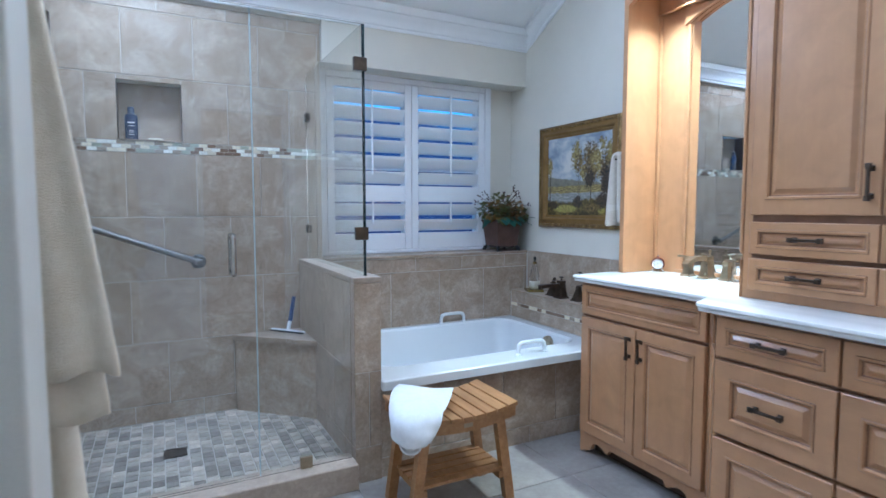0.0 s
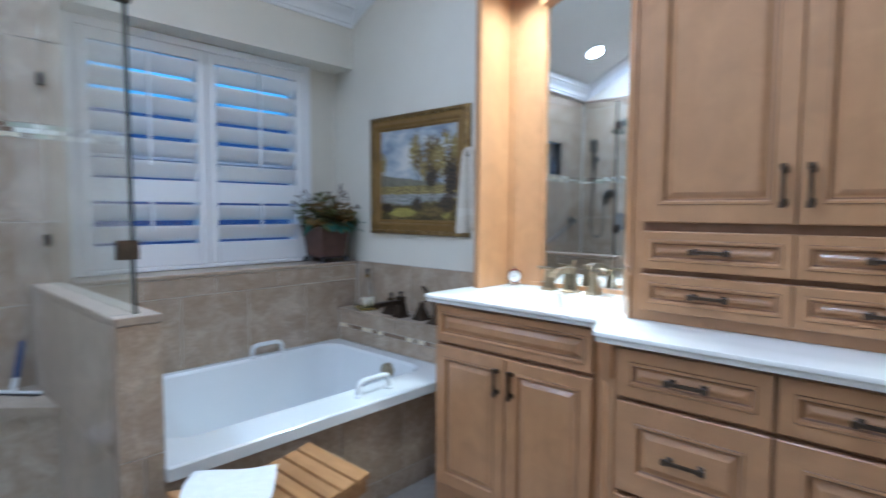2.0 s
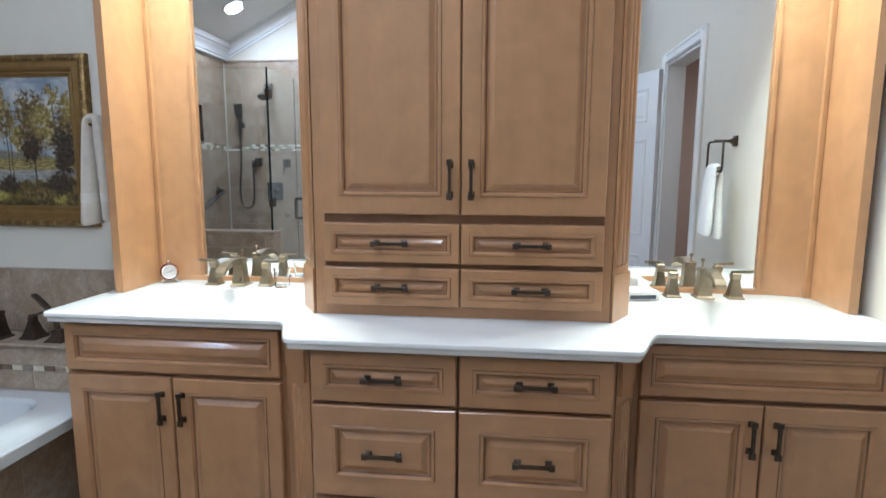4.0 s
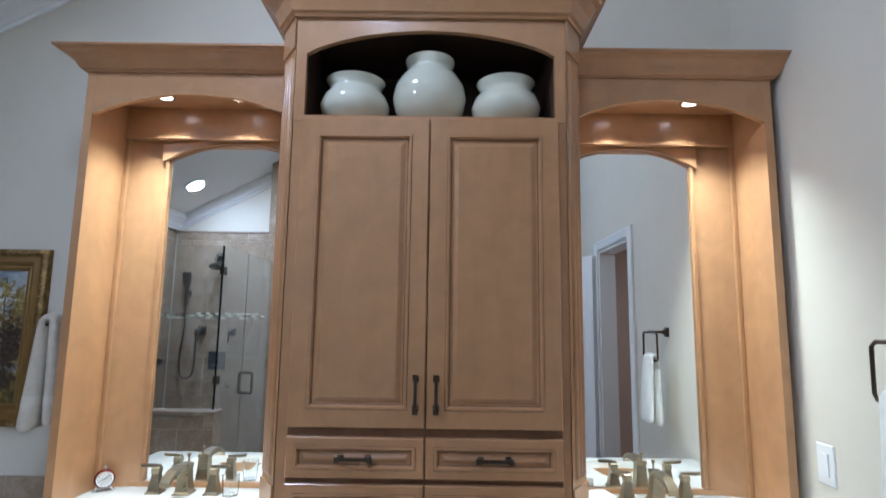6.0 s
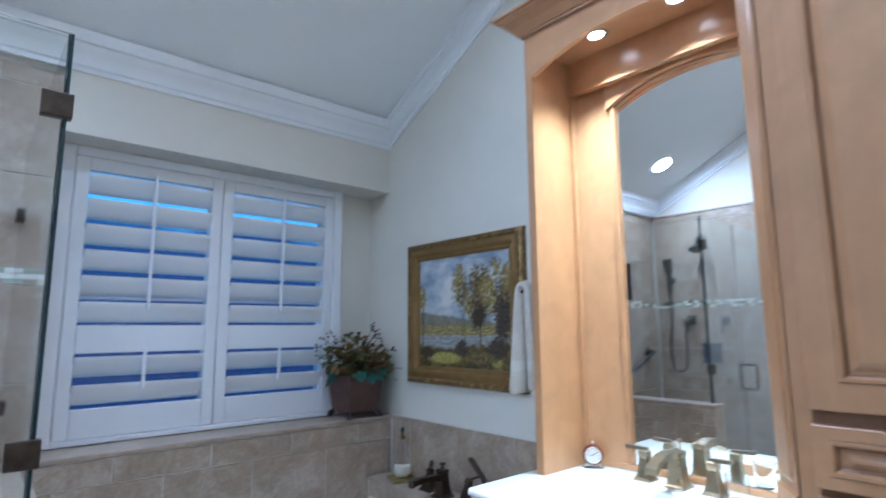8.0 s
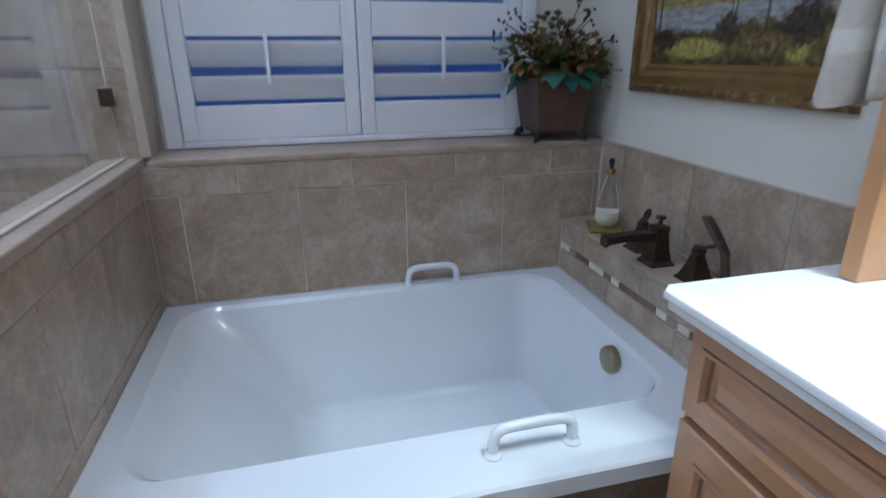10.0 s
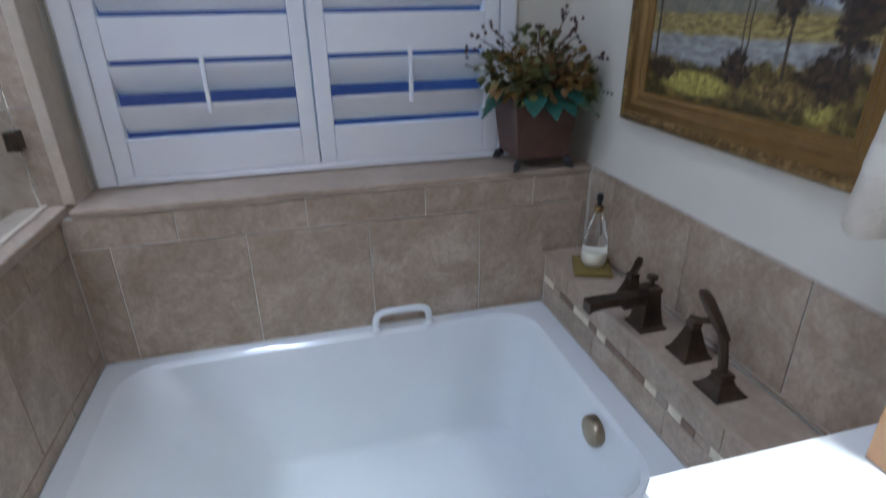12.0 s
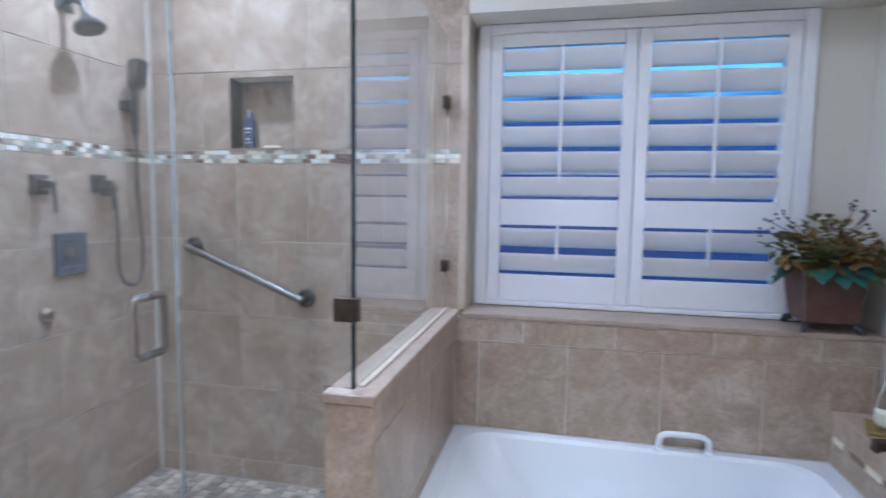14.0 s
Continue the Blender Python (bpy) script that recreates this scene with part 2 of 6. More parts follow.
def lathe(c, profile, n=28, axis='z', bm=None, hollow=False):
    """profile: (radius, distance along the axis)."""
    off = {'z': Vector((0, 0, 1)), 'x': Vector((1, 0, 0)), 'y': Vector((0, 1, 0))}[axis]
    if hollow:
        profile = list(profile) + [profile[0]]
    return loft([circle(Vector(c) + off * h, max(r, 0.0004), n, axis) for r, h in profile], bm, not hollow, not hollow)


def tube(points, r, n=12, bm=None, r1=None):
    """A round bar along points."""
    pts = [Vector(p) for p in points]
    rings = []
    side = None
    for i, p in enumerate(pts):
        d = (pts[min(i + 1, len(pts) - 1)] - pts[max(i - 1, 0)]).normalized()
        if side is None:
            side = d.orthogonal().normalized()
        side = (side - d * side.dot(d)).normalized()
        up = d.cross(side)
        rr = r if r1 is None else r + (r1 - r) * i / (len(pts) - 1)
        rings.append([p + rr * (math.cos(2 * math.pi * k / n) * side + math.sin(2 * math.pi * k / n) * up) for k in range(n)])
    return loft(rings, bm)


def smooth_path(points, steps=6):
    p = [Vector(q) for q in points]
    p = [2 * p[0] - p[1]] + p + [2 * p[-1] - p[-2]]
    out = []
    for i in range(1, len(p) - 2):
        for k in range(steps):
            t = k / steps
            a, b, c, d = p[i - 1], p[i], p[i + 1], p[i + 2]
            out.append(0.5 * (2 * b + (c - a) * t + (2 * a - 5 * b + 4 * c - d) * t * t + (3 * b - a - 3 * c + d) * t ** 3))
    return out + [p[-2]]


def west(x):
    """Maps (across, up, outward) on a face that looks west at that x."""
    return lambda u, v, d: (x - d, u, v)


def south(y):
    return lambda u, v, d: (u, y - d, v)


def east(x):
    return lambda u, v, d: (x + d, u, v)


def north(y):
    return lambda u, v, d: (u, y + d, v)


def rect_rings(m, u0, u1, v0, v1, steps):
    """steps: (inset, outward)."""
    return [[m(u0 + i, v0 + i, d), m(u1 - i, v0 + i, d), m(u1 - i, v1 - i, d), m(u0 + i, v1 - i, d)] for i, d in steps]


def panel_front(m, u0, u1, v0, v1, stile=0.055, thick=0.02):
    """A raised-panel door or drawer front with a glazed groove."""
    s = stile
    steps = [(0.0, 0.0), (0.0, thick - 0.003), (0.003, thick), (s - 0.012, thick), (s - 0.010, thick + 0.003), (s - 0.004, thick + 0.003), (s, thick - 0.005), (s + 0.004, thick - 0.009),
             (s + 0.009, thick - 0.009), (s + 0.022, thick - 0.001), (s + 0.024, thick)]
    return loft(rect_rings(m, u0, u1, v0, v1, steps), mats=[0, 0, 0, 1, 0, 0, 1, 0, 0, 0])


def pull(m, u, v, length, upright, parent, label="dark bronze bar pull"):
    """A bar handle on two feet."""
    face = m

    def m(a, b, d):
        return face(a, b, d * 0.78)
    bm = bmesh.new()
    h = length / 2
    for s in (-1, 1):
        a, b = (u, v + s * h * 0.86) if upright else (u + s * h * 0.86, v)
        loft(rect_rings(m, a - 0.009, a + 0.009, b - 0.009, b + 0.009, [(0, 0.0), (0.002, 0.004), (0.005, 0.012), (0.0055, 0.024)]), bm)
        a, b = (u, v + s * h) if upright else (u + s * h, v)
        loft(rect_rings(m, a - 0.008, a + 0.008, b - 0.008, b + 0.008, [(0.002, 0.020), (0, 0.022), (0, 0.031), (0.002, 0.033)]), bm)
    if upright:
        loft([[m(u + a, v + k, d) for a, d in ((-0.005, 0.023), (0.005, 0.023), (0.004, 0.032), (-0.004, 0.032))] for k in (-h, 0, h)], bm)
    else:
        loft([[m(u + k, v + a, d) for a, d in ((-0.005, 0.023), (0.005, 0.023), (0.004, 0.032), (-0.004, 0.032))] for k in (-h, 0, h)], bm)
    return part("handle", bm, BRONZE, parent, label)


def run(profile, path, bm=None):
    """Sweeps a profile of (outward, up) along a path of (point, outward direction)."""
    return loft([[Vector(p) + Vector(o) * a + Vector((0, 0, b)) for a, b in profile] for p, o in path], bm)


# ---------------------------------------------------------------- plan
EX = 2.41            # east wall
NY = 3.288           # north wall behind the shower tile
SY = -0.395          # south wall
WX = -0.53           # west wall of the shower
GY = 2.27            # plane of the front glass
JX = -0.325           # face of the wall beside the glass door
HX0, HX1 = 0.782, 0.906   # half wall
SILL = 0.92
RIM = 0.457
COUNTER_Z = 0.893

# ---- shell
single("floor", box(-1.3, 2.6, -2.2, 3.5, -0.15, -0.006), GROUT, "grey stone tile floor with pale joints", "floor", "structure")


def gable(x0, x1, y0, y1):
    """An end wall whose top follows the ceiling."""
    ys = [y0, 0.9, y1] if y0 < 0.9 < y1 else [y0, y1]
    top = [(y, (ceil_z(max(y, 0.9)) + 0.05 - max(0, 0.9 - y) * SLOPE)) for y in ys]
    pts = [(y0, 0.0)] + top + [(y1, 0.0)]
    return loft([[(x, y, z) for y, z in pts] for x in (x0, x1)])


single("wall_east", gable(EX, EX + 0.12, SY - 0.12, 3.6), WALL, "cream painted gable wall behind the vanity", "wall", "structure")
single("wall_west", gable(WX - 0.14, WX - 0.012, 2.2, 3.6), WALL, "cream painted wall behind the shower tile", "wall", "structure")
NX0, NX1, NZ0, NZ1 = -0.125, 0.174, 1.574, 1.878   # shower niche
bm = box(WX - 0.13, NX0, NY, NY + 0.30, 0, 2.40)
box(NX1, 0.93, NY, NY + 0.30, 0, 2.40, bm=bm)
box(NX0, NX1, NY, NY + 0.30, 0, NZ0, bm=bm)
box(NX0, NX1, NY, NY + 0.30, NZ1, 2.40, bm=bm)
box(NX0, NX1, NY + 0.09, NY + 0.30, NZ0, NZ1, bm=bm)
single("wall_north", bm, WALL, "cream painted wall over the shower tile", "wall", "structure")
single("wall_above_window", box(WX - 0.13, EX, 3.255, 3.588, 2.40, 2.62), WALL, "cream painted wall under the crown moulding", "wall", "structure")
single("window_soffit", box(0.931, EX, 3.255, 3.588, 2.085, 2.399), WALL, "cream painted soffit over the window recess", "wall", "structure")
bm = box(0.931, EX, 3.215, 3.588, 0, SILL - 0.02)
box(0.931, 0.975, 3.44, 3.588, SILL - 0.02, 2.085, bm=bm)
box(2.18, EX, 3.44, 3.588, SILL - 0.02, 2.085, bm=bm)
single("wall_window", bm, WALL, "cream painted wall round the shuttered window", "wall", "structure")
bm = box(-1.3, 0.36, SY - 0.12, SY, 0, 3.75)
box(1.06, EX, SY - 0.12, SY, 0, 3.75, bm=bm)
box(0.36, 1.06, SY - 0.12, SY, 2.06, 3.75, bm=bm)
single("wall_south", bm, WALL, "cream painted wall with the doorway", "wall", "structure")
bm = box(-0.46, JX, 0.86, 2.2, 0, 3.9)
single("wall_west_painted", bm, WALL, "cream painted wall beside the shower", "wall", "structure")
single("wall_stub", box(-1.0, -0.088, 0.74, 0.859, 0, 3.75, 0.004), WALL, "cream painted wall end beside the entrance", "wall", "structure")
# same paint as the other walls, coloured as if in shade
single("wall_entry", box(-1.3, -1.0, SY, 0.74, 0, 3.9), WALL_SHADE, "cream painted wall of the entry, dulled to pale olive for shade", "wall", "structure")
bm = box(-0.6, -0.5, -2.2, SY - 0.12, 0, 2.6)
box(1.9, 2.0, -2.2, SY - 0.12, 0, 2.6, bm=bm)
box(-0.6, 2.0, -2.3, -2.2, 0, 2.6, bm=bm)
box(-0.6, 2.0, -2.3, SY - 0.12, 2.6, 2.7, bm=bm)
single("wall_hall", bm, PINK, "pinkish painted room beyond the doorway", "wall", "structure")
loftpts = [(3.7, ceil_z(3.7)), (0.9, ceil_z(0.9)), (SY - 0.14, ceil_z(0.9) - (0.9 - SY + 0.14) * SLOPE)]
single("ceiling", loft([[(x, y, z) for y, z in loftpts] + [(x, y, z + 0.1) for y, z in reversed(loftpts)] for x in (-1.35, 2.6)]), CEIL, "smooth white sloping ceiling", "ceiling", "structure")

# ---- crown moulding
CROWN = [(0.0, -0.115), (0.012, -0.115), (0.014, -0.098), (0.026, -0.092), (0.030, -0.070), (0.046, -0.046), (0.066, -0.034), (0.072, -0.020), (0.088, -0.016), (0.092, 0.0), (0.092, 0.03), (0.0, 0.03)]
CROWN = [(a * 0.68, b) for a, b in CROWN]
single("crown_moulding", run(CROWN, [((x, 3.255, 2.44), (0, -1, 0)) for x in (WX - 0.01, EX)]), WHITE, "white crown moulding at the foot of the slope", "moulding", "structure", 40)
for x, o, nm in ((EX, -1, "crown_moulding_rake"), (WX - 0.012, 1, "crown_moulding_shower")):
    y1 = 0.92 if o < 0 else 2.2
    rake = [[(x + o * a, y, ceil_z(y) + b + 0.005 - 0.012) for a, b in CROWN] for y in (3.25, y1)]
    single(nm, loft(rake), WHITE, "white crown moulding along the sloping ceiling", "moulding", "structure", 40)

# ---- recessed ceiling lights: one real, two added to go with the fill lamps
for cx, cy in CANS:
    can = thing("ceiling_light_or_fill", (cx, cy, ceil_z(cy)), "round white recessed ceiling light, lit; one real, two added", "ceiling light", "recessed ceiling lights")
    tilt = pose(cx, cy, ceil_z(cy), -math.degrees(math.atan(SLOPE)))
    for nm, prof, m in (("trim_ring", [(0.075, -0.001), (0.095, -0.001), (0.095, -0.008), (0.088, -0.012), (0.0755, -0.010)], WHITE), ("lamp_face", [(0.0005, -0.004), (0.075, -0.004), (0.075, -0.008), (0.0005, -0.008)], BULB_C)):
        b2 = lathe((0, 0, 0), prof, 28, hollow=(nm == "trim_ring"))
        bmesh.ops.transform(b2, verts=b2.verts[:], matrix=tilt)
        part(nm, b2, m, can, smooth=40)

# ---- doorway in the south wall
door = thing("door_1", (0.71, SY, 0), "white cased doorway to the next room", "doorway", kind="structure")
for nm, u0, u1, v0, v1 in (("casing", 0.29, 0.36, 0.001, 2.13), ("casing", 1.06, 1.13, 0.001, 2.13), ("casing", 0.361, 1.059, 2.06, 2.13)):
    part(nm, loft(rect_rings(north(SY), u0, u1, v0, v1, [(0, 0.0005), (0, 0.014), (0.008, 0.02), (0.016, 0.02), (0.022, 0.016)])), WHITE, door)
for nm, b in (("jamb", box(0.361, 0.378, SY - 0.119, SY + 0.0, 0.001, 2.059)), ("jamb", box(1.042, 1.059, SY - 0.119, SY, 0.001, 2.059)), ("jamb", box(0.379, 1.041, SY - 0.119, SY, 2.042, 2.059))):
    part(nm, b, WHITE, door)
# the open leaf
leaf = thing("door_leaf", (0.37, SY + 0.03, 0), "white six-panel door standing open", "door")
LW = 0.68
lm = pose(0.345, SY + 0.035, 0, 0, 0, 152)
b2 = bmesh.new()
for sgn in (1, -1):
    f = (lambda s: (lambda u, v, d: (u, s * (0.016 + d - 0.016), v)))(sgn)
    loft(rect_rings(f, 0, LW, 0.008, 2.03, [(0, 0.0), (0, 0.017)]), b2)
bmesh.ops.transform(b2, verts=b2.verts[:], matrix=lm)
part("slab", b2, WHITE, leaf)
for (u0, u1) in ((0.09, 0.31), (0.37, 0.59)):
    for (v0, v1) in ((0.16, 0.72), (0.86, 1.56), (1.68, 1.92)):
        for sgn in (1, -1):
            f = (lambda s: (lambda u, v, d: (u, s * (0.0165 + d), v)))(sgn)
            b2 = loft(rect_rings(f, u0, u1, v0, v1, [(0, 0.0), (0.004, 0.006), (0.016, 0.006), (0.022, 0.001), (0.034, 0.001), (0.05, 0.005)]))
            bmesh.ops.transform(b2, verts=b2.verts[:], matrix=lm)
            part("raised_panel", b2, WHITE, leaf)
b2 = lathe((0, 0, 0), [(0.026, 0.0), (0.026, 0.006), (0.009, 0.01), (0.009, 0.03), (0.024, 0.036), (0.028, 0.05), (0.02, 0.062), (0.001, 0.064)], 20, 'y')
bmesh.ops.transform(b2, verts=b2.verts[:], matrix=lm @ pose(LW - 0.07, 0.017, 0.95))
part("knob", b2, BRASS, leaf, "brass door knob", 40)

# ---------------------------------------------------------------- window with shutters
win = thing("window_1", (1.578, 3.43, SILL), "white shuttered window over the bath", "window", kind="structure")
WX0, WX1, WZ0, WZ1 = 0.948, 2.208, SILL + 0.002, 2.083
WY = 3.40
fr = bmesh.new()
mS = south(WY + 0.035)
for (a0, a1, b0, b1) in ((WX0, WX0 + 0.052, WZ0, WZ1), (WX1 - 0.052, WX1, WZ0, WZ1), (WX0 + 0.053, WX1 - 0.053, WZ0, WZ0 + 0.022), (WX0 + 0.053, WX1 - 0.053, WZ1 - 0.04, WZ1)):
    loft(rect_rings(mS, a0, a1, b0, b1, [(0, -0.02), (0, 0.030), (0.004, 0.035), (0.010, 0.035)]), fr)
part("window_frame", fr, SHUTTER, win)
part("pane", box(WX0 + 0.03, WX1 - 0.03, 3.515, 3.52, WZ0 + 0.02, WZ1 - 0.02), PANE, win).visible_shadow = False
fr = bmesh.new()
for (a0, a1, b0, b1) in ((0.976, 1.02, WZ0, WZ1), (2.135, 2.179, WZ0, WZ1), (1.555, 1.60, WZ0, WZ1), (1.021, 2.134, WZ0, WZ0 + 0.05), (1.021, 2.134, WZ1 - 0.05, WZ1), (1.021, 2.134, 1.48, 1.52)):
    box(a0, a1, 3.50, 3.545, b0, b1, bm=fr)
part("sash", fr, SHUTTER, win)
PX = ((WX0 + 0.055, 1.576), (1.580, WX1 - 0.055))
for px0, px1 in PX:
    sh = part("shutter_panel", box(px0, px0 + 0.048, WY + 0.003, WY + 0.031, WZ0 + 0.024, WZ1 - 0.042, 0.003), SHUTTER, win, "white louvred shutter panel, half open")
    part("stile", box(px1 - 0.048, px1, WY + 0.003, WY + 0.031, WZ0 + 0.024, WZ1 - 0.042, 0.003), SHUTTER, sh)
    lx0, lx1 = px0 + 0.049, px1 - 0.049
    for z0, z1 in ((WZ0 + 0.024, 1.055), (1.265, 1.373), (1.990, WZ1 - 0.042)):
        part("rail", box(lx0, lx1, WY + 0.003, WY + 0.031, z0, z1, 0.002), SHUTTER, sh)
    for z0, n, pitch in ((1.055, 2, 0.105), (1.373, 6, 0.1028)):
        for k in range(n):
            zc = z0 + (k + 0.5) * pitch
            ring = []
            a = radians(60)
            for i in range(14):
                t = 2 * math.pi * i / 14
                u, v = 0.046 * math.cos(t), 0.0055 * math.sin(t)
                ring.append((u * math.cos(a) + v * math.sin(a), -u * math.sin(a) + v * math.cos(a)))
            part("louvre", loft([[(x, WY + 0.017 + p, zc + q) for p, q in ring] for x in (lx0 + 0.001, lx1 - 0.001)]), SHUTTER, sh, smooth=40)
        xm = (lx0 + lx1) / 2
        part("tilt_rod", box(xm - 0.006, xm + 0.006, WY - 0.026, WY - 0.014, z0 + 0.065, z0 + n * pitch + 0.012, 0.002), SHUTTER, sh)

# the dusk outside
bd = bpy.data.materials.new("dusk_distance")
bd.use_nodes = True
nt = bd.node_tree
bs = nt.nodes["Principled BSDF"]
g = nt.nodes.new("ShaderNodeNewGeometry")
sp = nt.nodes.new("ShaderNodeSeparateXYZ")
mr = nt.nodes.new("ShaderNodeMapRange")
mr.inputs["From Min"].default_value, mr.inputs["From Max"].default_value = -6, 9
rp = nt.nodes.new("ShaderNodeValToRGB")
rp.color_ramp.elements[0].position, rp.color_ramp.elements[0].color = 0.40, (0.007, 0.027, 0.10, 1)
rp.color_ramp.elements[1].position, rp.color_ramp.elements[1].color = 0.735, (0.17, 0.60, 1.0, 1)
k = rp.color_ramp.elements.new(0.70)
k.color = (0.014, 0.062, 0.19, 1)
nz = nt.nodes.new("ShaderNodeTexNoise")
nz.inputs["Scale"].default_value = 0.5
ad = nt.nodes.new("ShaderNodeMath")
ad.operation = 'MULTIPLY_ADD'
ad.inputs[1].default_value = 1.2
nt.links.new(g.outputs["Position"], sp.inputs[0])
nt.links.new(g.outputs["Position"], nz.inputs["Vector"])
nt.links.new(nz.outputs["Fac"], ad.inputs[0])
nt.links.new(sp.outputs["Z"], ad.inputs[2])
nt.links.new(ad.outputs[0], mr.inputs["Value"])
nt.links.new(mr.outputs[0], rp.inputs[0])
nt.links.new(rp.outputs[0], bs.inputs["Emission Color"])
bs.inputs["Emission Strength"].default_value = 1.0
bs.inputs["Base Color"].default_value = (0.01, 0.02, 0.05, 1)
single("backdrop", loft([[(x, 16.0, z) for x, z in ((-30, -6), (30, -6), (30, 30), (-30, 30))], [(x, 16.1, z) for x, z in ((-30, -6), (30, -6), (30, 30), (-30, 30))]]), bd, "blue dusk outside the window", "backdrop", "structure")

# ---------------------------------------------------------------- shower
half = thing("half_wall", ((HX0 + HX1) / 2, 2.7, 0), "tiled half wall between shower and bath", "half wall", kind="structure")
part("core", box(HX0 + 0.004, HX1 - 0.004, 2.245, NY, 0, SILL - 0.026), GROUT, half)
part("corner_fill", box(0.9022, 0.9308, 3.2146, 3.2795, 0.40, SILL - 0.0265), GROUT, half)
part("cap", box(HX0 - 0.001, HX1 + 0.002, 2.236, 3.28, SILL - 0.025, SILL, 0.004), CAP, half, "honed beige stone cap")
single("shower_curb", box(JX, HX0 - 0.001, 2.19, 2.33, 0.0, 0.115, 0.006), CAP, "low beige stone curb under the shower glass", "curb", "structure")
single("shower_base", box(WX, HX0 + 0.011, 2.33, NY, -0.005, 0.060), GROUT, "mortar bed under the shower mosaic", "floor", "structure")
bm = box(WX - 0.012, JX - 0.002, 2.201, 2.36, 0, 2.31)
box(WX - 0.012, JX - 0.002, 2.201, 2.36, 2.311, 3.05, bm=bm)
single("shower_jamb", bm, TILE, "beige stone tile jamb beside the glass door", "wall", "structure")

# corner bench
tri = [(HX0 - 0.001, NY - 0.01), (0.40, NY - 0.01), (0.39, NY - 0.02), (HX0 - 0.001, 2.90)]
bench = thing("shower_bench", (0.66, 3.2, 0.02), "triangular tiled corner bench in the shower", "bench")
ins = [(HX0 - 0.001, NY - 0.01), (0.425, NY - 0.01), (0.41, NY - 0.022), (HX0 - 0.001, 2.92)]
part("body", loft([[(x, y, z) for x, y in ins] for z in (0.0605, 0.47)]), TILE, bench)
part("top", loft([[(x, y, z) for x, y in tri] for z in (0.471, 0.503)]), CAP, bench)

# glass screen
GT = 2.0
gs = thing("shower_screen", (0.5, GY, 0.11), "frameless clear glass shower enclosure with bronze clamps", "shower screen")
bm = loft([[(0.386, y, 0.118), (HX0 - 0.008, y, 0.118), (HX0 - 0.008, y, SILL + 0.004), (0.842, y, SILL + 0.004), (0.842, y, GT), (0.386, y, GT)] for y in (GY - 0.005, GY + 0.005)])
part("front_panel", bm, GLASS, gs).visible_shadow = False
part("side_panel", box(0.838, 0.848, GY + 0.007, 3.276, SILL + 0.004, GT), GLASS, gs).visible_shadow = False
part("panel_edge", box(0.8425, 0.8485, GY - 0.005, GY + 0.005, SILL + 0.003, GT), EDGE, gs, "dark green polished glass edge")
part("panel_edge", box(0.3835, 0.3855, GY - 0.004, GY + 0.004, 0.118, GT), JOINT, gs, "pale polished glass edge")
dr = part("glass_door", box(JX + 0.01, 0.380, GY - 0.005, GY + 0.005, 0.126, GT), GLASS, gs, "clear glass door, closed")
dr.visible_shadow = False
part("door_edge", box(0.3803, 0.3818, GY - 0.004, GY + 0.004, 0.126, GT), JOINT, dr, "pale polished glass edge")
for z in (1.832, 1.11):
    part("clamp", box(0.80, 0.858, GY - 0.014, GY + 0.014, z - 0.028, z + 0.028, 0.003), BRONZE, gs, "dark bronze corner clamp")
for z in (1.75, 1.10):
    part("wall_clip", box(0.825, 0.861, 3.235, 3.276, z - 0.024, z + 0.024, 0.003), BRONZE, gs, "dark bronze wall clip")
part("base_clip", box(0.545, 0.597, GY - 0.014, GY + 0.014, 0.116, 0.168, 0.003), BRASS, gs, "antique brass base clip")
for z in (1.83, 0.345):
    part("hinge", box(JX - 0.001, JX + 0.07, GY - 0.016, GY + 0.016, z - 0.045, z + 0.045, 0.004), BRONZE, dr, "dark bronze wall hinge")
bm = bmesh.new()
for s in (-1, 1):
    yy = GY + s * 0.052
    tube(smooth_path([(0.298, GY + s * 0.006, 1.112), (0.298, yy - s * 0.012, 1.112), (0.298, yy, 1.10), (0.298, yy, 1.03), (0.298, yy, 0.975), (0.298, yy - s * 0.012, 0.963), (0.298, GY + s * 0.006, 0.963)], 5), 0.0105, 12, bm)
part("door_handle", bm, STEEL, dr, "brushed nickel D-shaped pull", 50)
part("seal", box(JX + 0.01, 0.380, GY - 0.004, GY + 0.004, 0.1165, 0.125), CLEAR, dr)
# widened sealant; the reflection along the glass foot is in its pale colour
part("channel", box(0.8485, 0.866, 2.29, 3.274, SILL + 0.0005, SILL + 0.006, 0.002), TRIM, gs, "pale strip under the glass, sealant and reflection in one")

# grab bar
gb = thing("grab_bar", (-0.04, 3.27, 1.03), "brushed nickel grab bar set at a slope", "grab bar")
A, B = Vector((-0.315, 3.222, 1.143)), Vector((0.232, 3.222, 0.930))
part("bar", tube([A, A.lerp(B, 0.5), B], 0.016, 16), SATIN, gb, smooth=60)
for P in (A, B):
    part("flange", lathe((P.x, 3.279, P.z), [(0.040, 0.0), (0.040, -0.006), (0.034, -0.012), (0.018, -0.014), (0.018, -0.05), (0.016, -0.062), (0.002, -0.066)], 24, 'y'), PEWTER, gb, smooth=40)

